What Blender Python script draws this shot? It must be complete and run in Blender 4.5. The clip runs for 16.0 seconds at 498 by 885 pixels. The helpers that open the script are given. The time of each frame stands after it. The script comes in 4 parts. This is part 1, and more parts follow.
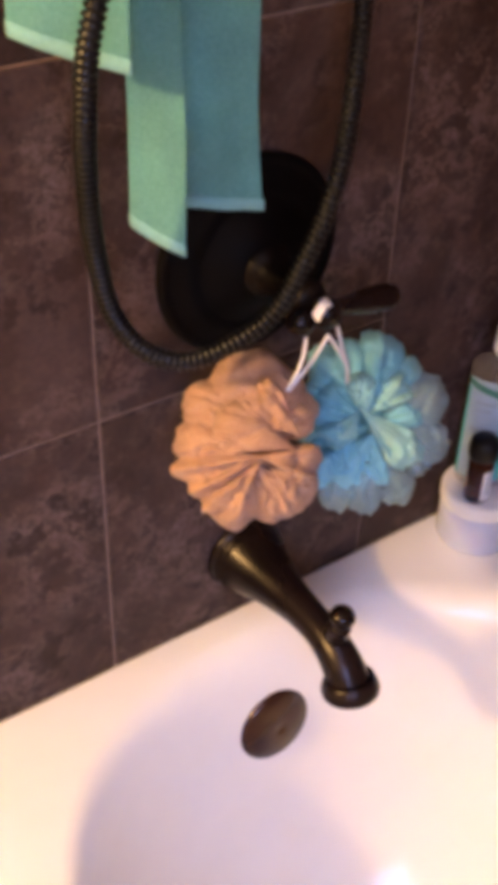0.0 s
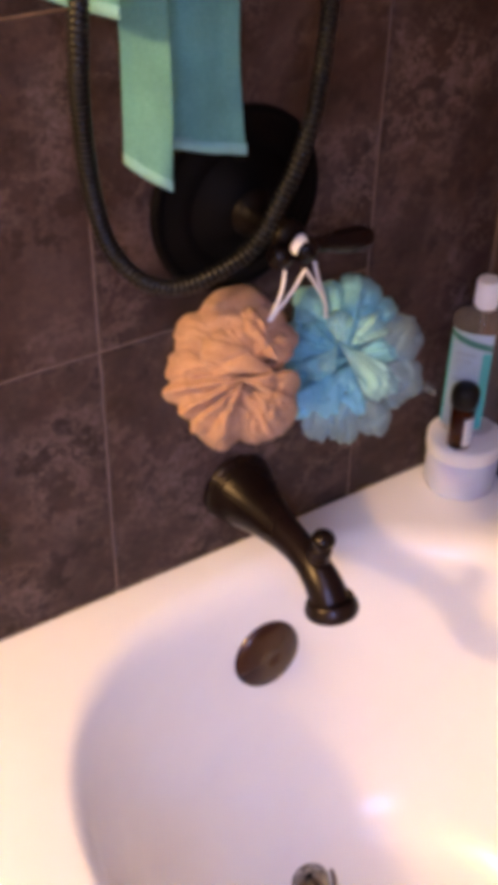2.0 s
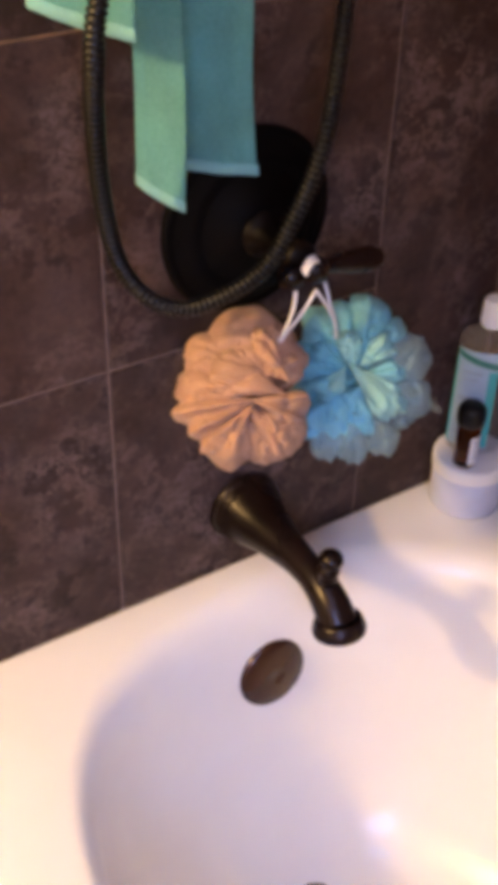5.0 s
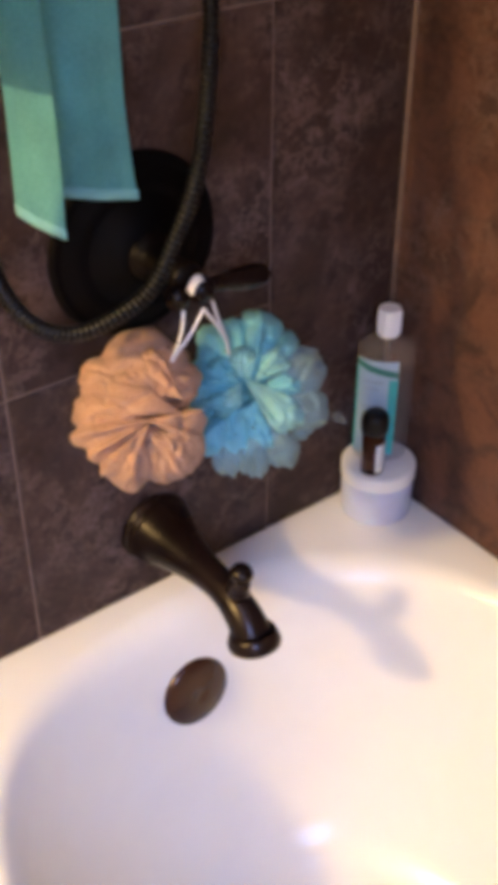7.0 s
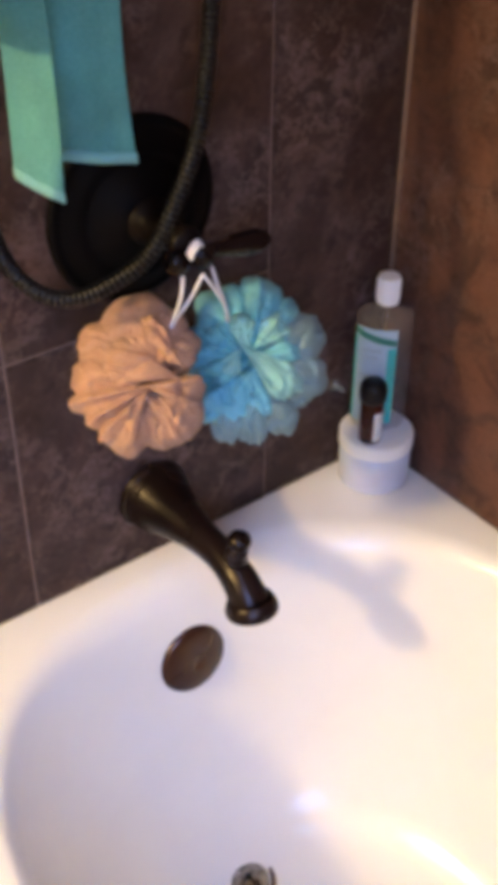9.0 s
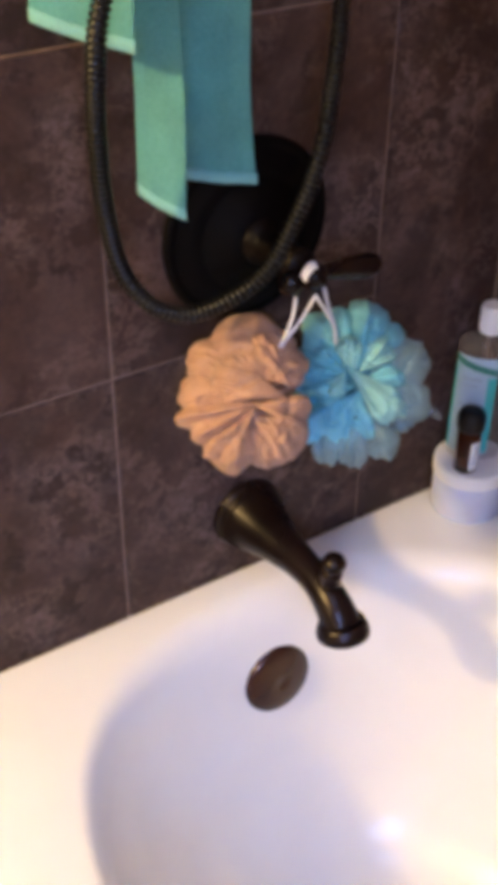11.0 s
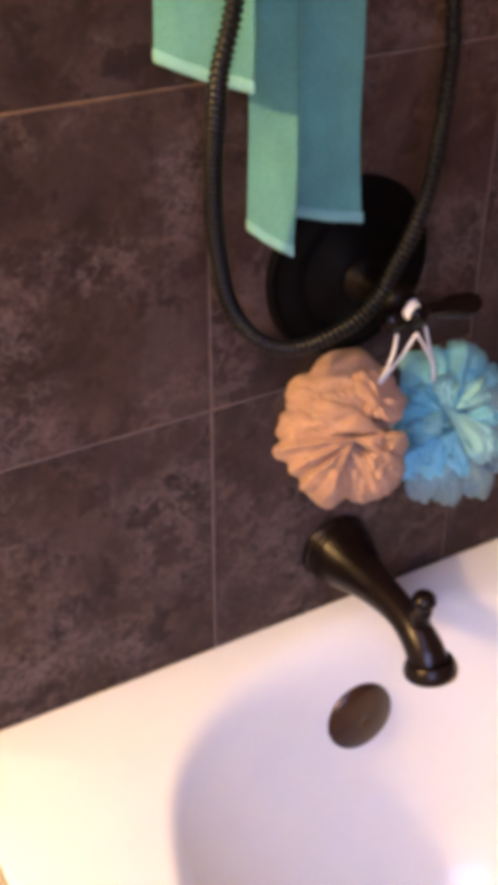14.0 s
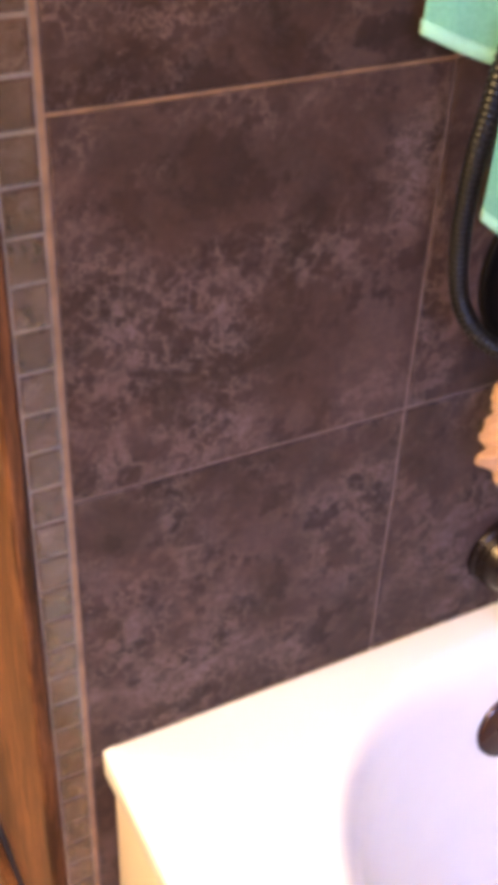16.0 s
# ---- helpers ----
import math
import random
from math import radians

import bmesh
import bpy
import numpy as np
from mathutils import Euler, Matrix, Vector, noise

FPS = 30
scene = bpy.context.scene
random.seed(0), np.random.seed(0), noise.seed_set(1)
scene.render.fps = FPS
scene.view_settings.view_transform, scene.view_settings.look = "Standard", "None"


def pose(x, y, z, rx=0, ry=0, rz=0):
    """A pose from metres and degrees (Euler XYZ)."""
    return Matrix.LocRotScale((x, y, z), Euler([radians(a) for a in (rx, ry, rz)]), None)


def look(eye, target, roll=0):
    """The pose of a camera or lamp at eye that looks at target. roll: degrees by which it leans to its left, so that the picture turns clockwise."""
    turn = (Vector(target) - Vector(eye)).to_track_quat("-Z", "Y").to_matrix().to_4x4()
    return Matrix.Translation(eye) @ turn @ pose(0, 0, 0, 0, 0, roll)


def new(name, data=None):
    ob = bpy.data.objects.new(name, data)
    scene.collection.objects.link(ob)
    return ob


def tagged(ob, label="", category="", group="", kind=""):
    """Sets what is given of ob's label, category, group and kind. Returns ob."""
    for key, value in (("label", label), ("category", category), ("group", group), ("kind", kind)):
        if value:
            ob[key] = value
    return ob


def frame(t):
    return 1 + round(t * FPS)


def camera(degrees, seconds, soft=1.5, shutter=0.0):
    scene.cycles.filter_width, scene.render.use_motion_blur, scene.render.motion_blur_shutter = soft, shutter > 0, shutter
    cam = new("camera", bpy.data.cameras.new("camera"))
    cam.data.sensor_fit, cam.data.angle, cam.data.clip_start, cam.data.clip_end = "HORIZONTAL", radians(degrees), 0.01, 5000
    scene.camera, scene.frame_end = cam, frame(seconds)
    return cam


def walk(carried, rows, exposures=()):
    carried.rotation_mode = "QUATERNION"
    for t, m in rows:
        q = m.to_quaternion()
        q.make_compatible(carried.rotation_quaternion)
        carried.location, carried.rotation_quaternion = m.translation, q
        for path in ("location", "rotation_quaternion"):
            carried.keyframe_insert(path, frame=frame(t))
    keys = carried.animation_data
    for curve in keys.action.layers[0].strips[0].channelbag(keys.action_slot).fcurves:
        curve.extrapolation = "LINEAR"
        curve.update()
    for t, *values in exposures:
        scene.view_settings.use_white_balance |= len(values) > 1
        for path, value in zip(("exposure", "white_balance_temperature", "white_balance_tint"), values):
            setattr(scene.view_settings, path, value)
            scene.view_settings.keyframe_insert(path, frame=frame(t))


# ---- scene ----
cam = camera(24.7, 16.0, soft=9.0)
PATH = [
    (0, (-0.333, -0.676, 1.37), (0.583, 0.602, 0.134), 2.0),
    (0.5, (-0.347, -0.741, 1.364), (0.585, 0.53, 0.133), 1.3),
    (1, (-0.346, -0.789, 1.372), (0.588, 0.523, 0.186), 1.5),
    (1.5, (-0.359, -0.806, 1.365), (0.554, 0.511, 0.168), 1.3),
    (2, (-0.362, -0.797, 1.363), (0.512, 0.53, 0.149), 1.2),
    (2.5, (-0.363, -0.795, 1.365), (0.521, 0.524, 0.149), 1.7),
    (3, (-0.371, -0.802, 1.36), (0.511, 0.533, 0.16), 1.1),
    (5.3, (-0.369, -0.781, 1.37), (0.52, 0.545, 0.166), 1.7),
    (5.5, (-0.358, -0.803, 1.366), (0.533, 0.512, 0.15), 1.0),
    (6, (-0.338, -0.803, 1.363), (0.603, 0.471, 0.141), 0.4),
    (6.5, (-0.342, -0.804, 1.37), (0.64, 0.458, 0.169), 0.2),
    (7, (-0.347, -0.816, 1.372), (0.64, 0.475, 0.207), 0.1),
    (7.5, (-0.353, -0.821, 1.367), (0.62, 0.459, 0.176), 0.4),
    (8, (-0.348, -0.815, 1.367), (0.63, 0.445, 0.16), 0.5),
    (10.3, (-0.378, -0.817, 1.363), (0.582, 0.492, 0.194), 0.9),
    (10.5, (-0.385, -0.815, 1.358), (0.543, 0.519, 0.193), 0.3),
    (11, (-0.38, -0.8, 1.367), (0.515, 0.55, 0.194), 0.8),
    (11.5, (-0.38, -0.799, 1.367), (0.493, 0.568, 0.197), -0.4),
    (12, (-0.379, -0.804, 1.368), (0.484, 0.585, 0.218), -0.3),
    (12.5, (-0.389, -0.809, 1.366), (0.496, 0.59, 0.244), 0.1),
    (13, (-0.393, -0.804, 1.37), (0.466, 0.61, 0.248), 0.6),
    (13.5, (-0.401, -0.802, 1.365), (0.428, 0.635, 0.247), 0.2),
    (14, (-0.412, -0.8, 1.367), (0.405, 0.648, 0.255), 0.3),
    (14.5, (-0.418, -0.783, 1.37), (0.382, 0.668, 0.25), 1.0),
    (15, (-0.455, -0.787, 1.368), (0.321, 0.69, 0.265), 1.0),
    (15.5, (-0.498, -0.729, 1.368), (0.304, 0.717, 0.244), 0.9),
    (16, (-0.509, -0.643, 1.364), (0.264, 0.757, 0.163), 2.7),
]
walk(cam, [(t, look(eye, target, roll)) for t, eye, target, roll in PATH],
     exposures=[(0.0, 0.1, 5900, 29), (0.5, 0.08, 6030, 36), (1.5, 0.0, 5930, 34), (3.0, -0.04, 5600, 27), (5.5, -0.02, 5600, 23), (7.0, 0.03, 5380, 16), (8.0, 0.03, 5300, 15),
                (10.5, 0.02, 5140, 14), (12.0, 0.04, 5430, 22), (14.5, 0.15, 5540, 28), (15.0, 0.3, 5560, 33), (15.5, 0.5, 5400, 34), (16.0, 0.6, 5240, 27)])

# ---- light ----
world = bpy.data.worlds.new("world")
scene.world = world
world.use_nodes = True
wnt = world.node_tree
sky = wnt.nodes.new("ShaderNodeTexSky")
sky.sky_type, sky.sun_disc = "NISHITA", False
sky.sun_elevation, sky.sun_rotation = radians(6), radians(200)
wnt.nodes["Background"].inputs["Strength"].default_value = 0.08
wnt.links.new(sky.outputs["Color"], wnt.nodes["Background"].inputs["Color"])

WIN_X, WIN_Z, WIN_W, WIN_H = -0.80, 1.55, 0.70, 0.70   # window at the foot end of the bath, in the south wall


def lamp(name, kind, m, energy, colour):
    data = bpy.data.lights.new(name, kind)
    data.energy, data.color = energy, colour
    ob = new(name, data)
    ob.matrix_world = m
    return data


bulb = lamp("warm_lamp", "POINT", pose(-1.78, -0.14, 2.02), 172, (1.0, 0.645, 0.185))
bulb.shadow_soft_size = 0.08
day = lamp("window_light", "AREA", look((WIN_X, -1.555, WIN_Z), (0.05, 0.0, 0.42)), 2.45, (0.38, 0.55, 1.0))
day.shape, day.size, day.size_y, day.spread = "RECTANGLE", WIN_W - 0.08, WIN_H - 0.08, radians(62)   # spread narrowed to keep the cool light low on the wall

# added cool fill from above, narrowed to favour tub and lower wall
top = lamp("overhead_fill_light", "AREA", look((-0.40, -0.92, 2.372), (-0.28, -0.80, 1.0)), 1.25, (0.40, 0.56, 1.0))
top.shape, top.size, top.spread = "SQUARE", 0.34, radians(72)
scene.cycles.blur_glossy = 3.0
scene.cycles.caustics_reflective = False

# ---- material helpers ----


def material(name):
    m = bpy.data.materials.new(name)
    m.use_nodes = True
    nt = m.node_tree
    return m, nt, nt.nodes["Principled BSDF"]


def node(nt, kind, **sets):
    n = nt.nodes.new("ShaderNode" + kind)
    for key, value in sets.items():
        n.inputs[key.replace("_", " ")].default_value = value
    return n


def ramp(nt, source, stops):
    r = nt.nodes.new("ShaderNodeValToRGB")
    while len(r.color_ramp.elements) < len(stops):
        r.color_ramp.elements.new(0.5)
    for e, (at, c) in zip(r.color_ramp.elements, stops):
        e.position, e.color = at, (*c, 1) if len(c) == 3 else c
    nt.links.new(source, r.inputs["Fac"])
    return r.outputs["Color"]


def mixed(nt, fac, a, b, blend="MIX"):
    m = nt.nodes.new("ShaderNodeMix")
    m.data_type, m.blend_type = "RGBA", blend
    for sock, v in ((m.inputs[0], fac), (m.inputs[6], a), (m.inputs[7], b)):
        if isinstance(v, bpy.types.NodeSocket):
            nt.links.new(v, sock)
        elif isinstance(v, (int, float)):
            sock.default_value = v
        else:
            sock.default_value = (*v, 1)
    return m.outputs[2]


def bump(nt, bsdf, height, strength, distance):
    b = node(nt, "Bump", Strength=strength, Distance=distance)
    nt.links.new(height, b.inputs["Height"])
    nt.links.new(b.outputs["Normal"], bsdf.inputs["Normal"])
    return b


def noise_of(nt, coords, scale, detail=6.0, rough=0.6, warp=0.0):
    n = node(nt, "TexNoise", Scale=scale, Detail=detail, Roughness=rough, Distortion=warp)
    nt.links.new(coords, n.inputs["Vector"])
    return n.outputs["Fac"]


def shifted(nt):
    """Object coordinates, moved by the object's own chance number, so that no two pieces look alike."""
    tc, oi = nt.nodes.new("ShaderNodeTexCoord"), nt.nodes.new("ShaderNodeObjectInfo")
    mul = nt.nodes.new("ShaderNodeMath")
    mul.operation = "MULTIPLY"
    mul.inputs[1].default_value = 37.0
    nt.links.new(oi.outputs["Random"], mul.inputs[0])
    add = nt.nodes.new("ShaderNodeVectorMath")
    nt.links.new(tc.outputs["Object"], add.inputs[0])
    nt.links.new(mul.outputs[0], add.inputs[1])
    return add.outputs[0], oi.outputs["Random"]


def coords_of(nt):
    return nt.nodes.new("ShaderNodeTexCoord").outputs["Object"]


def tile_material(name="slate_tile", rough=0.64, gloss=0.25, warm_brown=0.2):
    m, nt, b = material(name)
    co, chance = shifted(nt)
    big = noise_of(nt, co, 11, 10, 0.66, 0.5)
    base = ramp(nt, big, [(0.40, (0.020, 0.012, 0.0095)), (0.455, (0.040, 0.026, 0.021)), (0.53, (0.052, 0.035, 0.029)), (0.60, (0.080, 0.057, 0.048))])
    dark = noise_of(nt, co, 19, 8, 0.68)
    base = mixed(nt, ramp(nt, dark, [(0.54, (0, 0, 0)), (0.575, (0.85, 0.85, 0.85))]), base, (0.014, 0.009, 0.008))
    vein = noise_of(nt, co, 26, 9, 0.78)
    line = ramp(nt, vein, [(0.480, (0, 0, 0)), (0.50, (0.9, 0.9, 0.9)), (0.520, (0, 0, 0))])
    where = ramp(nt, noise_of(nt, co, 9, 5), [(0.46, (0, 0, 0)), (0.62, (1, 1, 1))])
    base = mixed(nt, mixed(nt, 1.0, line, where, "MULTIPLY"), base, (0.27, 0.215, 0.19))
    light = ramp(nt, noise_of(nt, co, 46, 8, 0.75), [(0.53, (0, 0, 0)), (0.60, (0.7, 0.7, 0.7))])
    base = mixed(nt, mixed(nt, 1.0, light, where, "MULTIPLY"), base, (0.19, 0.15, 0.135))
    # brown mottling; a high share paints warm light on the side wall
    brown_patches = ramp(nt, noise_of(nt, co, 14, 9, 0.72, 0.8), [(0.40, (warm_brown * 0.25,) * 3), (0.60, (warm_brown,) * 3)])
    base = mixed(nt, brown_patches, base, (0.150, 0.072, 0.045))
    grain = noise_of(nt, co, 170, 4, 0.7)
    base = mixed(nt, 0.4, base, ramp(nt, grain, [(0.3, (0.25, 0.25, 0.25)), (0.7, (0.75, 0.75, 0.75))]), "SOFT_LIGHT")
    base = mixed(nt, 0.12, base, ramp(nt, chance, [(0.0, (0.02, 0.016, 0.016)), (1.0, (0.085, 0.05, 0.036))]))
    base = mixed(nt, 1.0, base, (0.90, 0.82, 0.82), "MULTIPLY")
    nt.links.new(base, b.inputs["Base Color"])
    nt.links.new(ramp(nt, big, [(0.35, (rough * 0.9,) * 3), (0.65, (min(1, rough * 1.1),) * 3)]), b.inputs["Roughness"])
    b.inputs["Specular IOR Level"].default_value = gloss
    h = mixed(nt, 0.4, vein, grain)
    bump(nt, b, h, 0.35, 0.0025)
    return m


def plain(name, colour, rough=0.5, metal=0.0, vary=0.12, scale=30.0, bumps=0.0, **sets):
    m, nt, b = material(name)
    n = noise_of(nt, coords_of(nt), scale, 5)
    lo, hi = tuple(c * (1 - vary) for c in colour), tuple(min(1, c * (1 + vary)) for c in colour)
    nt.links.new(ramp(nt, n, [(0.3, lo), (0.7, hi)]), b.inputs["Base Color"])
    nt.links.new(ramp(nt, n, [(0.3, (rough * 0.85,) * 3), (0.7, (min(1, rough * 1.15),) * 3)]), b.inputs["Roughness"])
    b.inputs["Metallic"].default_value = metal
    for key, value in sets.items():
        b.inputs[key.replace("_", " ")].default_value = value
    if bumps:
        bump(nt, b, noise_of(nt, coords_of(nt), scale * 4, 4), bumps, 0.002)
    return m


def enamel_material():
    m, nt, b = material("bath_enamel")
    co = coords_of(nt)
    film = noise_of(nt, co, 5, 6, 0.6, 0.4)
    fine = noise_of(nt, co, 60, 4, 0.6)
    c = ramp(nt, film, [(0.35, (0.80, 0.79, 0.78)), (0.65, (0.84, 0.83, 0.82))])
    nt.links.new(c, b.inputs["Base Color"])
    nt.links.new(ramp(nt, mixed(nt, 0.5, film, fine), [(0.4, (0.16, 0.16, 0.16)), (0.62, (0.20, 0.20, 0.20))]), b.inputs["Roughness"])
    return m


def bronze_material(name, rough=0.27, colour=(0.0115, 0.0064, 0.0062), gloss=0.32):
    m, nt, b = material(name)
    co = coords_of(nt)
    n = noise_of(nt, co, 14, 4, 0.55)
    lo, hi = tuple(c * 0.7 for c in colour), tuple(c * 1.5 for c in colour)
    nt.links.new(ramp(nt, n, [(0.35, lo), (0.7, hi)]), b.inputs["Base Color"])
    nt.links.new(ramp(nt, n, [(0.3, (rough * 0.93,) * 3), (0.7, (rough * 1.08,) * 3)]), b.inputs["Roughness"])
    b.inputs["Metallic"].default_value = 0.35
    b.inputs["Specular IOR Level"].default_value = gloss
    return m


def cloth_material(name, colour, through_colour, weave=900.0, clear=0.0, glow=0.45, fibre=0.15):
    """Thin woven or netted stuff: part of the light passes through."""
    m, nt, b = material(name)
    co = coords_of(nt)
    n = noise_of(nt, co, 22, 5, 0.6)
    hi = tuple(min(1, c * 1.18) for c in colour)
    lo = tuple(c * 0.82 for c in colour)
    c = ramp(nt, n, [(0.3, lo), (0.7, hi)])
    c = mixed(nt, fibre, c, ramp(nt, noise_of(nt, co, 420, 3, 0.6), [(0.38, (0.12, 0.12, 0.12)), (0.62, (0.88, 0.88, 0.88))]), "SOFT_LIGHT")
    nt.links.new(c, b.inputs["Base Color"])
    b.inputs["Roughness"].default_value = 0.75
    b.inputs["Sheen Weight"].default_value = 0.25
    w = []
    for axis in ("X", "Z"):
        t = node(nt, "TexWave", Scale=weave, Distortion=1.5, Detail=1.0)
        t.bands_direction = axis
        nt.links.new(co, t.inputs["Vector"])
        w.append(t.outputs["Fac"])
    bump(nt, b, mixed(nt, 0.5, w[0], w[1]), 0.22, 0.0006)
    tr = node(nt, "BsdfTranslucent")
    tr.inputs["Color"].default_value = (*through_colour, 1)
    s1 = node(nt, "MixShader", Fac=glow)
    nt.links.new(b.outputs[0], s1.inputs[1])
    nt.links.new(tr.outputs[0], s1.inputs[2])
    last = s1
    if clear:
        tp = node(nt, "BsdfTransparent")
        s2 = node(nt, "MixShader", Fac=clear)
        nt.links.new(s1.outputs[0], s2.inputs[1])
        nt.links.new(tp.outputs[0], s2.inputs[2])
        last = s2
    nt.links.new(last.outputs[0], nt.nodes["Material Output"].inputs["Surface"])
    return m


def wood_material():
    m, nt, b = material("stained_wood")
    co = coords_of(nt)
    mp = node(nt, "Mapping", Scale=(9.0, 9.0, 0.7))
    nt.links.new(co, mp.inputs["Vector"])
    g = noise_of(nt, mp.outputs[0], 4, 9, 0.68, 1.4)
    f = noise_of(nt, mp.outputs[0], 30, 6, 0.7)
    c = ramp(nt, g, [(0.38, (0.026, 0.0105, 0.0045)), (0.5, (0.078, 0.032, 0.0125)), (0.62, (0.135, 0.060, 0.024))])
    c = mixed(nt, 0.8, c, ramp(nt, f, [(0.35, (0.2, 0.17, 0.14)), (0.65, (0.8, 0.72, 0.62))]), "OVERLAY")
    nt.links.new(c, b.inputs["Base Color"])
    b.inputs["Roughness"].default_value = 0.6
    b.inputs["Specular IOR Level"].default_value = 0.15
    bump(nt, b, f, 0.25, 0.001)
    return m


def glass_material(name, colour, rough=0.02, ior=1.45):
    m, nt, b = material(name)
    b.inputs["Base Color"].default_value = (*colour, 1)
    b.inputs["Roughness"].default_value = rough
    b.inputs["Transmission Weight"].default_value = 1.0
    b.inputs["IOR"].default_value = ior
    return m


def thin_clear(name, lo=(0.36, 0.32, 0.27), hi=(0.46, 0.41, 0.35)):
    """Thin clear plastic with a faint milky body and a gloss."""
    m, nt, b = material(name)
    nt.links.new(ramp(nt, noise_of(nt, coords_of(nt), 18, 3), [(0.3, lo), (0.7, hi)]), b.inputs["Base Color"])
    b.inputs["Roughness"].default_value = 0.06
    b.inputs["Specular IOR Level"].default_value = 1.0
    tp = node(nt, "BsdfTransparent")
    mx = node(nt, "MixShader", Fac=0.86)
    nt.links.new(b.outputs[0], mx.inputs[1])
    nt.links.new(tp.outputs[0], mx.inputs[2])
    nt.links.new(mx.outputs[0], nt.nodes["Material Output"].inputs["Surface"])
    return m


TILE = tile_material()
# brown veins deepened: the warm lamplight on this wall is put into the colour
WARM_SIDE_TILE = tile_material("brown_warm_lit_slate_tile", 0.60, 0.25, 0.80)
EDGE_TILE = tile_material("glossy_edging_tile", 0.10, 0.8, 0.3)
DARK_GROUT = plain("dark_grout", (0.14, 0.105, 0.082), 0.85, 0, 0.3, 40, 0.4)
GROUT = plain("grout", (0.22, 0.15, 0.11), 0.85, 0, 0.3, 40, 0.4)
# grout with the lamp's orange light put into its colour
LIT_GROUT = plain("warm_lit_grout", (0.30, 0.175, 0.085), 0.8, 0, 0.35, 40, 0.4)
# lightened to paint the glints between the edging pieces
EDGE_GROUT = plain("glint_pale_edging_grout", (0.20, 0.155, 0.125), 0.35, 0, 0.4, 40, 0.3)
ENAMEL = enamel_material()
APRON = plain("apron_panel", (0.55, 0.46, 0.34), 0.4, 0, 0.10, 9)
BRONZE = bronze_material("oiled_bronze")
BRONZE_HUB = bronze_material("oiled_bronze_hub", 0.42, (0.006, 0.0038, 0.0034), 0.16)
BRONZE_DULL = bronze_material("oiled_bronze_dull", 0.6, (0.0022, 0.0019, 0.0020), 0.10)
BRONZE_BROWN = plain("brown_bronze", (0.042, 0.017, 0.011), 0.22, 0.3, 0.12, 25)
HOSE = bronze_material("hose_metal", 0.34, (0.0095, 0.0092, 0.0100), 0.32)
DARK_CHROME = plain("dark_grey_chrome", (0.16, 0.13, 0.13), 0.35, 1.0, 0.25, 60)
CHROME = plain("chrome", (0.26, 0.24, 0.22), 0.25, 1.0, 0.7, 110)
TOWEL = cloth_material("teal_muslin", (0.17, 0.47, 0.44), (0.24, 0.53, 0.46), 1000, 0.06, 0.40, 0.35)
HEM = cloth_material("teal_hem", (0.26, 0.58, 0.56), (0.30, 0.60, 0.57), 1000, 0.0, 0.25)
TAN_NET = cloth_material("tan_net", (0.61, 0.37, 0.225), (0.72, 0.44, 0.26), 800, 0.10, 0.34, 0.32)
BLUE_NET = cloth_material("blue_net", (0.34, 0.76, 0.86), (0.50, 0.86, 0.88), 900, 0.40, 0.38, 0.5)
BLUE_SHEER = cloth_material("sheer_blue_net", (0.46, 0.70, 0.74), (0.58, 0.78, 0.78), 900, 0.64, 0.34, 0.5)
BLUE_PALE = cloth_material("pale_aqua_net", (0.44, 0.78, 0.76), (0.60, 0.86, 0.80), 900, 0.22, 0.38, 0.4)
BLUE_DEEP = cloth_material("deep_blue_net", (0.30, 0.70, 0.84), (0.42, 0.80, 0.90), 900, 0.22, 0.36, 0.4)
CORD = plain("white_cord", (0.78, 0.76, 0.74), 0.8, 0, 0.1, 300, 0.5)
WHITE_PLASTIC = plain("white_plastic", (0.80, 0.79, 0.78), 0.35, 0, 0.04, 20)
JAR_PLASTIC = plain("frosted_plastic", (0.54, 0.57, 0.72), 0.4, 0, 0.08, 25, 0.0, Subsurface_Weight=0.2)
CLEAR = thin_clear("clear_plastic")
CUP_PLASTIC = thin_clear("bluish_clear_plastic", (0.40, 0.52, 0.60), (0.52, 0.64, 0.70))
AMBER = glass_material("amber_glass", (0.34, 0.055, 0.008), 0.06, 1.35)
BLACK_PLASTIC = plain("black_plastic", (0.006, 0.005, 0.005), 0.42, 0, 0.2, 50, 0.0, Specular_IOR_Level=0.25)
LABEL_PALE = plain("pale_blue_label", (0.34, 0.45, 0.55), 0.45, 0, 0.10, 25)
LABEL_GREEN = plain("dark_green_print", (0.03, 0.17, 0.13), 0.45, 0, 0.1, 25)
LABEL_TEAL = plain("teal_print", (0.05, 0.40, 0.40), 0.45, 0, 0.1, 25)
LABEL_WHITE = plain("white_paper", (0.72, 0.72, 0.72), 0.6, 0, 0.05, 40)
INK = plain("grey_ink", (0.30, 0.38, 0.46), 0.6, 0, 0.1, 40)
WOOD = wood_material()
FLOOR_M = plain("beige_floor", (0.55, 0.43, 0.35), 0.5, 0, 0.08, 8, 0.15)
PLASTER = plain("wall_paint", (0.36, 0.37, 0.40), 0.8, 0, 0.05, 14, 0.15)
CEIL_M = plain("ceiling_paint", (0.74, 0.72, 0.68), 0.85, 0, 0.04, 14, 0.15)
PANE = glass_material("window_glass", (0.95, 0.97, 1.0), 0.05, 1.45)
SEALANT = plain("tan_sealant", (0.21, 0.145, 0.105), 0.6, 0, 0.25, 40)
CAULK = plain("brown_caulk", (0.10, 0.07, 0.05), 0.6, 0, 0.3, 50)

# ---- mesh helpers ----


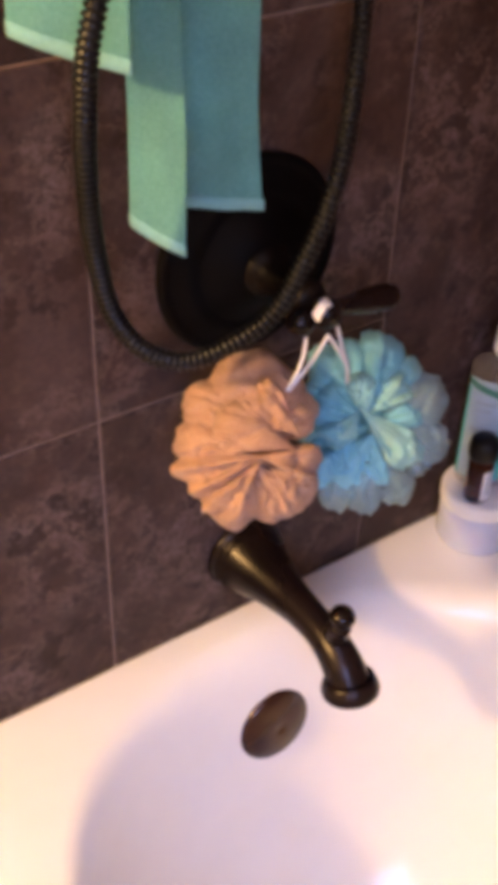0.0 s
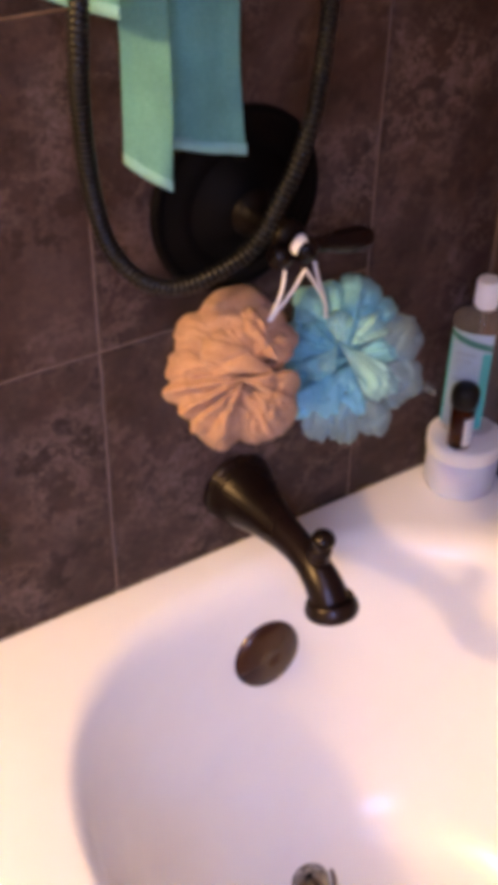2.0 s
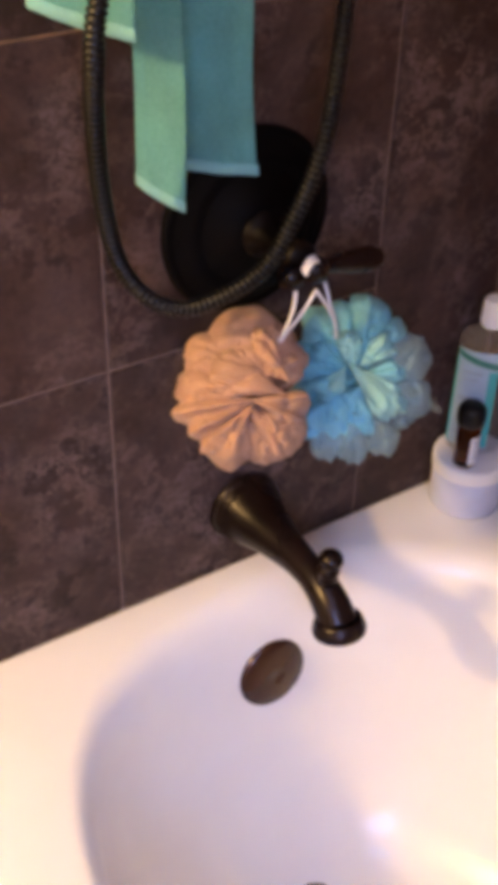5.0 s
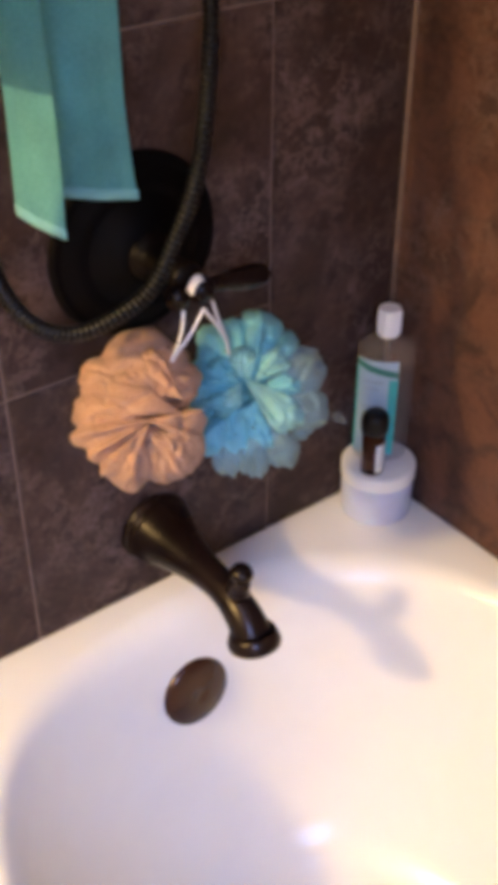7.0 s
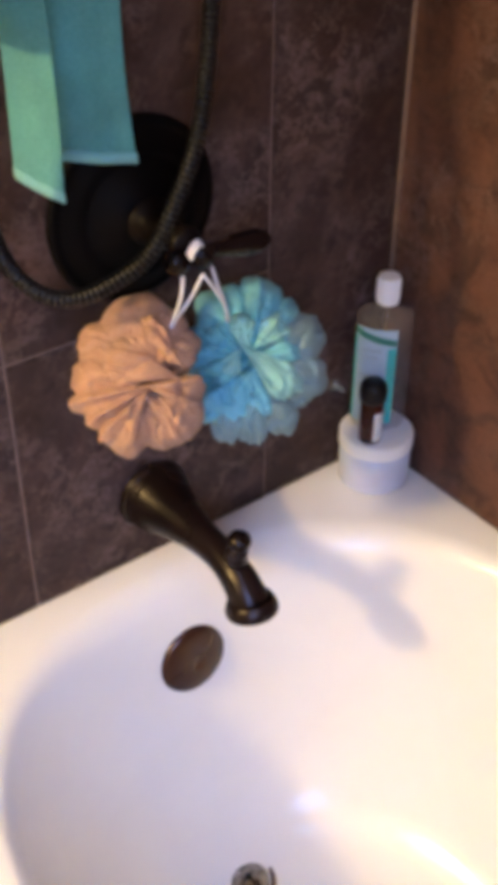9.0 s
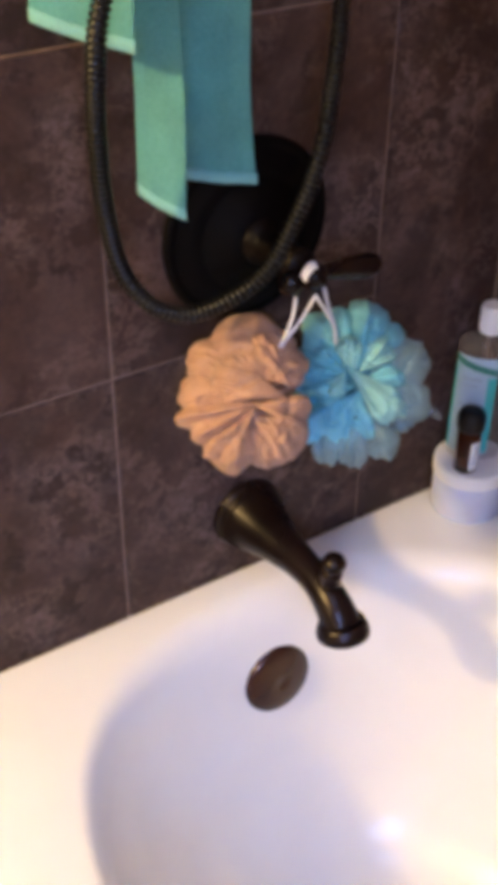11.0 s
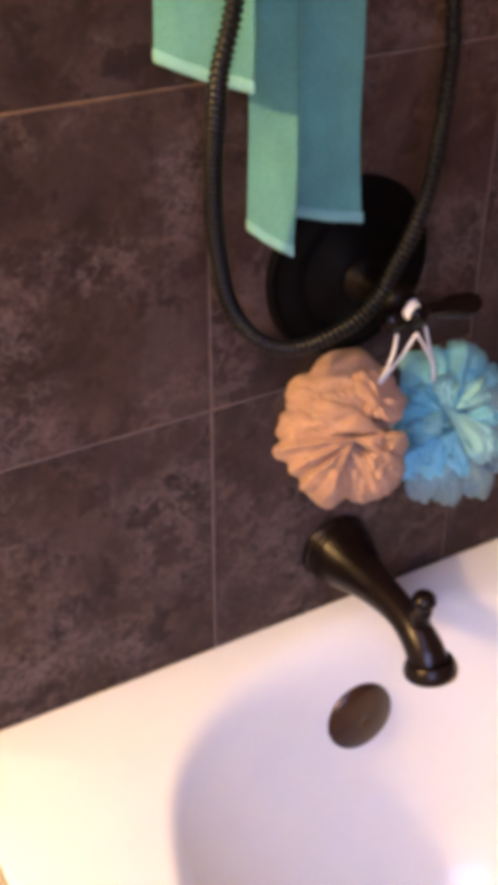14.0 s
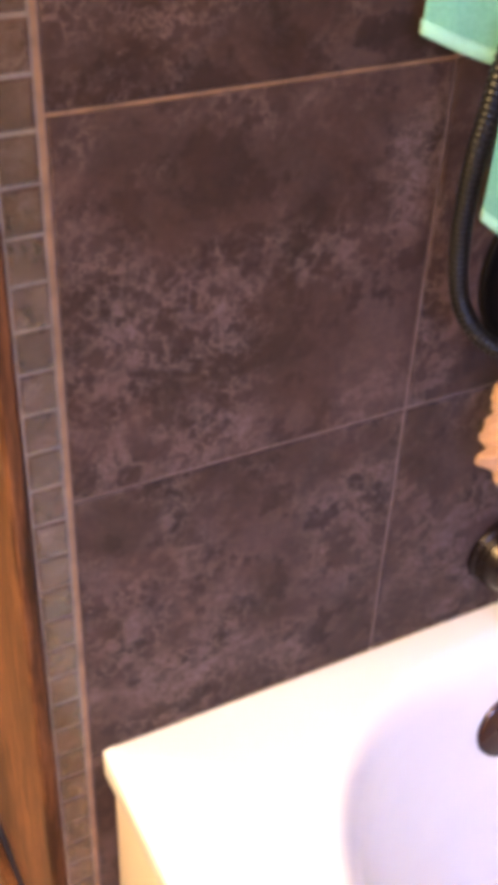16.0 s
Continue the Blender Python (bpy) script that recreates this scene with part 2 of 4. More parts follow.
def part(name, bm, mat, parent=None, label="", smooth=True, at=None):
    """Links a bmesh as one mesh object, under a thing or part."""
    me = bpy.data.meshes.new(name)
    bm.normal_update()
    for f in bm.faces:
        f.smooth = smooth
    bm.to_mesh(me)
    bm.free()
    me.materials.append(mat)
    ob = new(name, me)
    if at is not None:
        ob.matrix_world = at
    if parent is not None:
        ob.parent = parent
        ob.matrix_parent_inverse = parent.matrix_basis.inverted()
    if label:
        ob["label"] = label
    return ob


def thing(name, at, label, category, group="", kind=""):
    ob = new(name)
    ob.empty_display_size = 0.05
    ob.matrix_basis = Matrix.Translation(at)
    return tagged(ob, label, category, group, kind)


def box(x0, x1, y0, y1, z0, z1, bevel=0.0, segments=1):
    bm = bmesh.new()
    bmesh.ops.create_cube(bm, size=1.0)
    bmesh.ops.scale(bm, vec=(x1 - x0, y1 - y0, z1 - z0), verts=bm.verts)
    bmesh.ops.translate(bm, vec=((x0 + x1) / 2, (y0 + y1) / 2, (z0 + z1) / 2), verts=bm.verts)
    if bevel:
        bmesh.ops.bevel(bm, geom=bm.edges[:], offset=bevel, segments=segments, affect="EDGES", profile=0.6)
    return bm


def spun(profile, m=None, segments=48, squash=1.0):
    """A body of revolution about z, from (radius, height) pairs."""
    bm = bmesh.new()
    rings = []
    for r, z in profile:
        if r < 1e-6:
            rings.append([bm.verts.new((0, 0, z))])
        else:
            rings.append([bm.verts.new((r * math.cos(2 * math.pi * k / segments), squash * r * math.sin(2 * math.pi * k / segments), z)) for k in range(segments)])
    for a, b in zip(rings, rings[1:]):
        for k in range(segments):
            j = (k + 1) % segments
            if len(a) == 1 and len(b) > 1:
                bm.faces.new((a[0], b[j], b[k]))
            elif len(b) == 1 and len(a) > 1:
                bm.faces.new((a[k], a[j], b[0]))
            elif len(a) > 1:
                bm.faces.new((a[k], a[j], b[j], b[k]))
    bmesh.ops.recalc_face_normals(bm, faces=bm.faces)
    if m is not None:
        bm.transform(m)
    return bm


def catmull(points, steps):
    """A smooth line through points; each may hold further numbers, which are smoothed too."""
    p = np.array(points, float)
    p = np.vstack([2 * p[0] - p[1], p, 2 * p[-1] - p[-2]])
    out = []
    for i in range(1, len(p) - 2):
        for s in range(steps):
            t = s / steps
            out.append(0.5 * (2 * p[i] + (p[i + 1] - p[i - 1]) * t + (2 * p[i - 1] - 5 * p[i] + 4 * p[i + 1] - p[i + 2]) * t * t + (3 * p[i] - p[i - 1] - 3 * p[i + 1] + p[i + 2]) * t ** 3))
    out.append(p[-2])
    return np.array(out)


def swept(line, radii, segments=20, caps=True):
    """A round tube along a line, with a radius at each of its points."""
    bm = bmesh.new()
    line = [Vector(p) for p in line]
    up, rings = Vector((0.13, 0.97, 0.21)), []
    for i, p in enumerate(line):
        d = (line[min(i + 1, len(line) - 1)] - line[max(i - 1, 0)]).normalized()
        side = d.cross(up).normalized()
        up = side.cross(d).normalized()
        rings.append([bm.verts.new(p + float(radii[i]) * (math.cos(a) * side + math.sin(a) * up)) for a in (2 * math.pi * k / segments for k in range(segments))])
    for a, b in zip(rings, rings[1:]):
        for k in range(segments):
            j = (k + 1) % segments
            bm.faces.new((a[k], a[j], b[j], b[k]))
    if caps:
        bm.faces.new(rings[0][::-1])
        bm.faces.new(rings[-1])
    bmesh.ops.recalc_face_normals(bm, faces=bm.faces)
    return bm


def ball(centre, r, squash=(1, 1, 1), u=24, v=16):
    bm = bmesh.new()
    bmesh.ops.create_uvsphere(bm, u_segments=u, v_segments=v, radius=r)
    bmesh.ops.scale(bm, vec=squash, verts=bm.verts)
    bmesh.ops.translate(bm, vec=centre, verts=bm.verts)
    return bm


def join(*bms):
    out = bmesh.new()
    for b in bms:
        me = bpy.data.meshes.new("joined")
        b.to_mesh(me)
        b.free()
        out.from_mesh(me)
        bpy.data.meshes.remove(me)
    return out


OUT = pose(0, 0, 0, 90, 0, 0)   # turns z into the direction away from the faucet wall (-y)

# ---- setting ----
EAST, WEST, SOUTH, NORTH = 0.482, -2.3, -1.54, 1.4
TUB_L, RIM, CEIL, END = -0.293, 0.50, 2.40, -0.338

floor = tagged(part("floor", box(WEST - 0.1, EAST + 0.12, SOUTH - 0.12, NORTH + 0.1, -0.1, 0.0), FLOOR_M, smooth=False), "beige bathroom floor beside the bath", "floor", kind="structure")
ceiling = tagged(part("ceiling", box(WEST - 0.1, EAST + 0.12, SOUTH - 0.12, NORTH + 0.1, CEIL, CEIL + 0.1), CEIL_M, smooth=False), "plain off-white painted ceiling over the bath", "ceiling", kind="structure")
wall_north = tagged(part("wall_north", box(END, EAST, 0.0095, 0.13, 0.0, CEIL), GROUT, smooth=False), "dark slate-look tiled wall with pale grout behind the taps", "wall", kind="structure")
part("grout_bed", box(-0.305, EAST, 0.0022, 0.0094, 0.01, CEIL), GROUT, wall_north, "pale brown recessed grout", smooth=False)
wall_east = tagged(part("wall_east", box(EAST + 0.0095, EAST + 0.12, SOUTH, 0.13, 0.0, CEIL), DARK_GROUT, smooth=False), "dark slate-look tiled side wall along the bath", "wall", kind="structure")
wall_south = tagged(part("wall_south", join(
    box(WEST, WIN_X - WIN_W / 2, SOUTH - 0.12, SOUTH, 0.0, CEIL), box(WIN_X + WIN_W / 2, EAST + 0.12, SOUTH - 0.12, SOUTH, 0.0, CEIL),
    box(WIN_X - WIN_W / 2, WIN_X + WIN_W / 2, SOUTH - 0.12, SOUTH, 0.0, WIN_Z - WIN_H / 2),
    box(WIN_X - WIN_W / 2, WIN_X + WIN_W / 2, SOUTH - 0.12, SOUTH, WIN_Z + WIN_H / 2, CEIL)), PLASTER, smooth=False),
    "plain painted wall with a small window", "wall", kind="structure")
wall_west = tagged(part("wall_west", box(WEST - 0.1, WEST, SOUTH - 0.12, NORTH, 0, CEIL), PLASTER, smooth=False), "plain painted wall across the bathroom", "wall", kind="structure")
wall_far = tagged(part("wall_far", box(WEST - 0.1, END, NORTH, NORTH + 0.1, 0, CEIL), PLASTER, smooth=False), "plain painted wall beyond the wooden panelling", "wall", kind="structure")

# unseen panel, added to house the overhead fill
panel = thing("added_ceiling_panel", (-0.40, -0.92, CEIL), "flat white ceiling panel added for overhead fill light", "ceiling light")
for sgn in (-1, 1):
    part("frame", box(-0.40 + sgn * 0.20 - 0.012, -0.40 + sgn * 0.20 + 0.012, -1.132, -0.708, CEIL - 0.035, CEIL - 0.001, 0.003), WHITE_PLASTIC, panel, smooth=False)
    part("frame", box(-0.587, -0.213, -0.92 + sgn * 0.20 - 0.012, -0.92 + sgn * 0.20 + 0.012, CEIL - 0.035, CEIL - 0.001, 0.003), WHITE_PLASTIC, panel, smooth=False)
part("backing", box(-0.587, -0.213, -1.107, -0.733, CEIL - 0.012, CEIL - 0.001), WHITE_PLASTIC, panel, smooth=False)
window = thing("window_1", (WIN_X, SOUTH - 0.06, WIN_Z), "small white framed window at the bath's foot end", "window", kind="structure")
FY0, FY1 = SOUTH - 0.10, SOUTH - 0.05
for sgn in (-1, 1):
    wx, wz = WIN_X + sgn * (WIN_W / 2 - 0.021), WIN_Z + sgn * (WIN_H / 2 - 0.021)
    part("window_frame", box(wx - 0.02, wx + 0.02, FY0, FY1, WIN_Z - WIN_H / 2 + 0.001, WIN_Z + WIN_H / 2 - 0.001), WHITE_PLASTIC, window, smooth=False)
    part("window_frame", box(WIN_X - WIN_W / 2 + 0.042, WIN_X + WIN_W / 2 - 0.042, FY0, FY1, wz - 0.02, wz + 0.02), WHITE_PLASTIC, window, smooth=False)
pane = part("pane", box(WIN_X - WIN_W / 2 + 0.04, WIN_X + WIN_W / 2 - 0.04, SOUTH - 0.078, SOUTH - 0.074, WIN_Z - WIN_H / 2 + 0.04, WIN_Z + WIN_H / 2 - 0.04), PANE, window, "clear glass pane", smooth=False)
pane.visible_shadow = False

# Wood panelling that goes on from the end of the tiled wall into the room behind.
panelling = thing("wood_panelling", (END - 0.01, 0.6, 0.0), "orange-brown stained wood panelling ending the tiled wall", "panelling", kind="structure")
part("board", box(END - 0.016, END - 0.0005, -0.002, 0.118, 0.0, CEIL - 0.002, 0.003), WOOD, panelling, smooth=False)
for k in range(9):
    part("board", box(END - 0.014 + 0.0015 * (k % 2), END - 0.0005, 0.120 + 0.14 * k, 0.257 + 0.14 * k, 0.10, CEIL - 0.002, 0.003), WOOD, panelling, smooth=False)
part("skirting", box(END - 0.032, END - 0.017, 0.121, NORTH - 0.002, 0.0, 0.085, 0.004, 2), WOOD, panelling, "darker wooden skirting", smooth=False)

# ---- bath ----
BX, BA, BB, BN = 0.147, 0.318, 0.35, 2.6     # middle, half width and end curve of the hollow
NEAR, FAR = -0.026, -1.44


def hollow_ring(bm, z, inset_near, inset_side, inset_far, count=128):
    a, verts = BA - inset_side, []
    b0, b1 = BB - 0.35 * inset_near, 0.30
    for k in range(count):
        th = 2 * math.pi * k / count
        c, s = math.cos(th), math.sin(th)
        n = 2.35 if c > 0 else BN
        soft_lip = 0.014 * c * s * (1 - math.exp((z - RIM) / 0.014)) if c > 0 and s > 0 else 0.0   # a gentler lip round the corner
        X = (a + (0.010 if c < 0 else 0.0)) * math.copysign(abs(c) ** (2 / n), c) - soft_lip * max(c, 0)
        if s >= 0:
            y = NEAR - inset_near - b0 + b0 * abs(s) ** (2 / n) - soft_lip * s
        else:
            y = FAR + inset_far + b1 - b1 * abs(s) ** (2 / BN)
        verts.append(bm.verts.new((BX + X, y, z)))
    return verts


def basin_mesh():
    bm = bmesh.new()
    # (height, inset at the tap end, at the sides, at the sloping end)
    rows = [(RIM, 0, 0, 0), (RIM - 0.0008, 0.006, 0.0035, 0.006), (RIM - 0.0035, 0.013, 0.0075, 0.013), (RIM - 0.009, 0.021, 0.0115, 0.022),
            (RIM - 0.018, 0.028, 0.015, 0.033), (RIM - 0.032, 0.034, 0.019, 0.045), (RIM - 0.06, 0.038, 0.026, 0.065), (RIM - 0.11, 0.045, 0.040, 0.10),
            (RIM - 0.17, 0.056, 0.052, 0.15), (RIM - 0.24, 0.072, 0.071, 0.22), (RIM - 0.29, 0.088, 0.093, 0.28), (RIM - 0.325, 0.106, 0.116, 0.32),
            (RIM - 0.351, 0.128, 0.142, 0.35), (RIM - 0.367, 0.153, 0.170, 0.39), (RIM - 0.3765, 0.182, 0.200, 0.43), (RIM - 0.380, 0.22, 0.235, 0.48)]
    rings = [hollow_ring(bm, *row) for row in rows]
    for a, b in zip(rings, rings[1:]):
        for k in range(len(a)):
            j = (k + 1) % len(a)
            bm.faces.new((a[k], b[k], b[j], a[j]))
    bm.faces.new(rings[-1][::-1])
    # the rounded outer edge of the deck
    x0, x1, y0, y1 = TUB_L, EAST + 0.006, SOUTH + 0.004, 0.006
    outer, last = None, None
    for inset, z in ((0.007, RIM), (0.0035, RIM - 0.001), (0.001, RIM - 0.0035), (0.0, RIM - 0.007), (0.0, RIM - 0.035), (0.004, RIM - 0.042), (0.02, RIM - 0.044)):
        loop = []
        for cx, cy, a0 in ((x1, y1, 0), (x0, y1, 90), (x0, y0, 180), (x1, y0, 270)):
            r = 0.007
            sx, sy = (1 if cx == x1 else -1), (1 if cy == y1 else -1)
            for k in range(5):
                a = radians(a0 + 22.5 * k)
                loop.append(bm.verts.new((cx - sx * (r + inset) + r * math.cos(a), cy - sy * (r + inset) + r * math.sin(a), z)))
        if last:
            for k in range(len(loop)):
                j = (k + 1) % len(loop)
                bm.faces.new((last[k], loop[k], loop[j], last[j]))
        else:
            outer = loop
        last = loop
    edges = []
    for loop in (outer, rings[0]):
        for k in range(len(loop)):
            edges.append(bm.edges.get((loop[k], loop[(k + 1) % len(loop)])))
    bmesh.ops.triangle_fill(bm, edges=edges, use_beauty=True, use_dissolve=False, normal=(0, 0, 1))
    bmesh.ops.recalc_face_normals(bm, faces=bm.faces)
    return bm


bathtub = thing("bathtub", (BX, -0.76, 0.0), "glossy white enamelled bathtub set in a tiled corner", "bathtub")
part("basin", basin_mesh(), ENAMEL, bathtub)
part("apron", box(TUB_L + 0.008, TUB_L + 0.022, SOUTH + 0.006, -0.004, 0.0, RIM - 0.043, 0.002), APRON, bathtub, "cream front panel", smooth=False)
part("caulk", join(swept([(TUB_L + 0.01, -0.0015, RIM - 0.001), (EAST - 0.004, -0.0015, RIM - 0.001)], [0.0014] * 2, 8),
                   swept([(EAST - 0.0015, -0.004, RIM - 0.001), (EAST - 0.0015, SOUTH + 0.01, RIM - 0.001)], [0.0014] * 2, 8)), CAULK, bathtub, "thin brownish sealant line")

# overflow cover on the sloping end of the hollow
ov = Matrix.Translation((BX - 0.002, -0.0732, 0.386)) @ pose(0, 0, 0, 90 - 9.5, 0, 0)
cover = thing("overflow_cover", (BX, -0.08, 0.381), "round brown bronze overflow cover on the bath's end", "overflow cover")
part("disc", spun([(0, 0.0098), (0.003, 0.0100), (0.006, 0.0112), (0.014, 0.0110), (0.024, 0.0100), (0.032, 0.0082), (0.0385, 0.0056), (0.0418, 0.003), (0.0428, 0.000), (0.0425, -0.006), (0, -0.006)], ov), BRONZE_BROWN, cover)

# drain
drain = thing("bath_drain", (BX - 0.020, -0.205, RIM - 0.38), "chrome and dark bath drain in the tub floor", "drain")
dm = Matrix.Translation((BX - 0.020, -0.205, RIM - 0.380))
part("ring", spun([(0.034, -0.001), (0.034, 0.002), (0.0325, 0.0045), (0.028, 0.004), (0.0255, 0.001), (0.025, -0.001)], dm), DARK_CHROME, drain)
part("stopper", spun([(0, 0.013), (0.006, 0.013), (0.010, 0.0118), (0.018, 0.0100), (0.0235, 0.0072), (0.0248, 0.005), (0.0248, 0.0030), (0, 0.0030)], dm), CHROME, drain, "domed mottled chrome stopper")
part("post", spun([(0, 0.0145), (0.004, 0.014), (0.005, 0.0125), (0, 0.0125)], dm, 16), BRONZE, drain)

# ---- spout ----
SPX, SPZ = 0.147, 0.582
spout = thing("tub_spout", (SPX, 0, SPZ), "dark oil-rubbed bronze tub spout with diverter knob", "tub spout")
sm = Matrix.Translation((SPX, 0, SPZ)) @ OUT
part("flange", spun([(0, 0), (0.0405, 0), (0.0415, 0.003), (0.0405, 0.007), (0.0385, 0.0085), (0.0375, 0.0105), (0.0385, 0.0125), (0.0370, 0.016), (0.034, 0.018), (0, 0.018)], sm), BRONZE, spout)
body = catmull([(0.0376, 0, 0.0, 0.016), (0.0345, 0, 0, 0.027), (0.0272, 0, 0.001, 0.050), (0.0210, 0, 0.002, 0.078), (0.0178, 0, 0.003, 0.104),
                (0.0170, 0, 0.002, 0.130), (0.0181, 0, -0.004, 0.151), (0.0195, 0, -0.014, 0.166), (0.0206, 0, -0.026, 0.176)], 6)
part("body", swept([(SPX + r[1], -r[3], SPZ + r[2]) for r in body], [r[0] for r in body], 40), BRONZE, spout)
tipm = Matrix.Translation((SPX, -0.1785, SPZ - 0.028)) @ pose(0, 0, 0, -14, 0, 0)
part("outlet_ring", spun([(0.0215, 0.010), (0.0235, 0.009), (0.0245, 0.006), (0.0262, 0.003), (0.0275, -0.002), (0.0270, -0.006), (0.0245, -0.008), (0.018, -0.008), (0.017, 0.004), (0, 0.004)], tipm), BRONZE, spout)
km = Matrix.Translation((SPX, -0.153, SPZ + 0.016)) @ pose(0, 0, 0, 10, 0, 0)
knob = part("diverter_knob", spun([(0, 0.037), (0.006, 0.0362), (0.0105, 0.033), (0.0122, 0.0285), (0.0112, 0.024), (0.0085, 0.0205), (0.0068, 0.018), (0, 0.018)], km, 32), BRONZE, spout)
part("stem", spun([(0.0068, 0.019), (0.0075, 0.017), (0.0105, 0.015), (0.0112, 0.012), (0.0098, 0.009), (0.0105, 0.005), (0.012, 0.0), (0, 0)], km, 32), BRONZE, knob)

# ---- valve ----
VX, VZ = 0.143, 0.916
valve = thing("shower_valve", (VX, 0, VZ), "large round dark bronze shower valve with lever", "shower valve")
vm = Matrix.Translation((VX, 0, VZ)) @ OUT
part("escutcheon", spun([(0, 0.0), (0.0875, 0.0), (0.0885, 0.003), (0.0870, 0.006), (0.083, 0.0078), (0.080, 0.0068), (0.077, 0.0075), (0.066, 0.0115), (0.060, 0.0135), (0.056, 0.0125), (0.052, 0.0135),
                         (0.042, 0.019), (0.030, 0.026), (0.022, 0.030), (0, 0.030)], vm, 72), BRONZE_DULL, valve)
part("hub", spun([(0.0225, 0.028), (0.0225, 0.033), (0.018, 0.036), (0.0150, 0.045), (0.0130, 0.060), (0.0128, 0.074), (0.0150, 0.080), (0.0155, 0.086), (0.0125, 0.091), (0, 0.092)], vm), BRONZE_HUB, valve)
part("knuckle", ball((VX - 0.0185, -0.099, VZ - 0.006), 0.0115), BRONZE, valve)
part("knuckle", ball((VX + 0.0045, -0.101, VZ - 0.0045), 0.0125), BRONZE, valve)
lev = catmull([(VX + 0.004, -0.094, VZ - 0.006, 0.0085), (VX + 0.020, -0.094, VZ - 0.008, 0.0065), (VX + 0.034, -0.094, VZ - 0.010, 0.0078), (VX + 0.050, -0.094, VZ - 0.012, 0.0104),
               (VX + 0.068, -0.094, VZ - 0.014, 0.0112), (VX + 0.078, -0.094, VZ - 0.015, 0.0090), (VX + 0.0835, -0.094, VZ - 0.0155, 0.0035)], 6)
part("lever", swept([r[:3] for r in lev], [r[3] for r in lev], 24), BRONZE, valve)

# ---- hose ----


def hose_line(points, steps):
    line = catmull(points, steps)
    gaps = np.linalg.norm(np.diff(line, axis=0), axis=1)
    run = np.concatenate([[0], np.cumsum(gaps)])
    pitch, per = 0.0052, 4
    at = np.arange(0, run[-1], pitch / per)
    fine = np.stack([np.interp(at, run, line[:, n]) for n in range(3)], 1)
    radii = [(0.0052, 0.0073, 0.0075, 0.0058)[k % per] for k in range(len(at))]
    return fine, radii


hose = thing("shower_hose", (0.065, -0.045, 0.867), "ribbed dark metal shower hose hanging in a loop", "shower hose")
path = [(0.055, -0.060, 1.86), (0.030, -0.085, 1.70), (-0.002, -0.102, 1.45), (-0.022, -0.107, 1.27), (-0.033, -0.105, 1.189), (-0.0385, -0.104, 1.165), (-0.0425, -0.100, 1.140), (-0.042, -0.093, 1.106),
        (-0.039, -0.083, 1.067), (-0.030, -0.070, 1.003), (-0.017, -0.068, 0.945), (0.005, -0.081, 0.912), (0.038, -0.092, 0.903), (0.081, -0.102, 0.919), (0.103, -0.105, 0.938),
        (0.119, -0.105, 0.964), (0.138, -0.102, 0.993), (0.155, -0.095, 1.026), (0.169, -0.084, 1.057), (0.183, -0.071, 1.097), (0.191, -0.062, 1.129),
        (0.193, -0.055, 1.159), (0.188, -0.050, 1.30), (0.175, -0.050, 1.55), (0.165, -0.050, 1.80), (0.160, -0.050, 1.90)]
fine, radii = hose_line(path, 30)
part("tube", swept(fine, radii, 16), HOSE, hose)
for end, nxt in ((fine[0], fine[12]), (fine[-1], fine[-13])):
    part("coupling_nut", swept([tuple(end), tuple((np.array(end) + np.array(nxt)) / 2), tuple(nxt)], [0.0105, 0.0112, 0.0098], 6), BRONZE, hose, "faceted bronze coupling", smooth=False)
holder = thing("shower_bracket", (0.12, 0, 1.90), "dark bronze wall bracket holding the shower hose", "bracket")
part("plate", spun([(0, 0), (0.028, 0), (0.028, 0.006), (0.020, 0.012), (0, 0.012)], Matrix.Translation((0.12, 0, 1.90)) @ OUT), BRONZE, holder)
part("arm", swept([(0.12, -0.01, 1.90), (0.12, -0.05, 1.90), (0.12, -0.062, 1.90)], [0.010, 0.010, 0.010], 16), BRONZE, holder)
part("crossbar", swept([(0.04, -0.056, 1.885), (0.12, -0.056, 1.90), (0.175, -0.050, 1.905)], [0.011, 0.012, 0.011], 16), BRONZE, holder)

# ---- towel ----


def cloth_sheet(x0, x1, top, low0, low1, y, waves, depth, phase, lean=0.0, nx=40, nz=60, low_shape=0.0, out=0.0):
    """A hanging sheet with soft vertical folds that deepen downwards; its lower edge runs from low0 to low1."""
    bm = bmesh.new()
    rows = []
    for i in range(nz + 1):
        v = i / nz
        row = []
        for j in range(nx + 1):
            u = j / nx
            low = low0 + (low1 - low0) * u - low_shape * math.sin(math.pi * u)
            z = top + (low - top) * v
            w = 0.5 + 0.5 * v
            yy = y - out * u * (0.4 + 0.6 * min(1.0, 2.0 * v)) - depth * w * (0.5 + 0.5 * math.sin(waves * 2 * math.pi * u + phase + 0.6 * math.sin(3 * v)))
            yy += 0.004 * noise.noise((x0 * 9 + u * 3, v * 5, phase)) + 0.0006 * noise.noise((u * 7, v * 18, phase + 4))
            x = x0 + (x1 - x0) * u + lean * (1 - v) + 0.003 * noise.noise((phase, v * 4, 2.0))
            row.append(bm.verts.new((x, yy, z)))
        rows.append(row)
    for a, b in zip(rows, rows[1:]):
        for j in range(nx):
            bm.faces.new((a[j], b[j], b[j + 1], a[j + 1]))
    return bm, [v.co.copy() for v in rows[-1]], [r[0].co.copy() for r in rows], [r[-1].co.copy() for r in rows]


def thicken(ob, t):
    mod = ob.modifiers.new("thickness", "SOLIDIFY")
    mod.thickness, mod.offset = t, 0.0


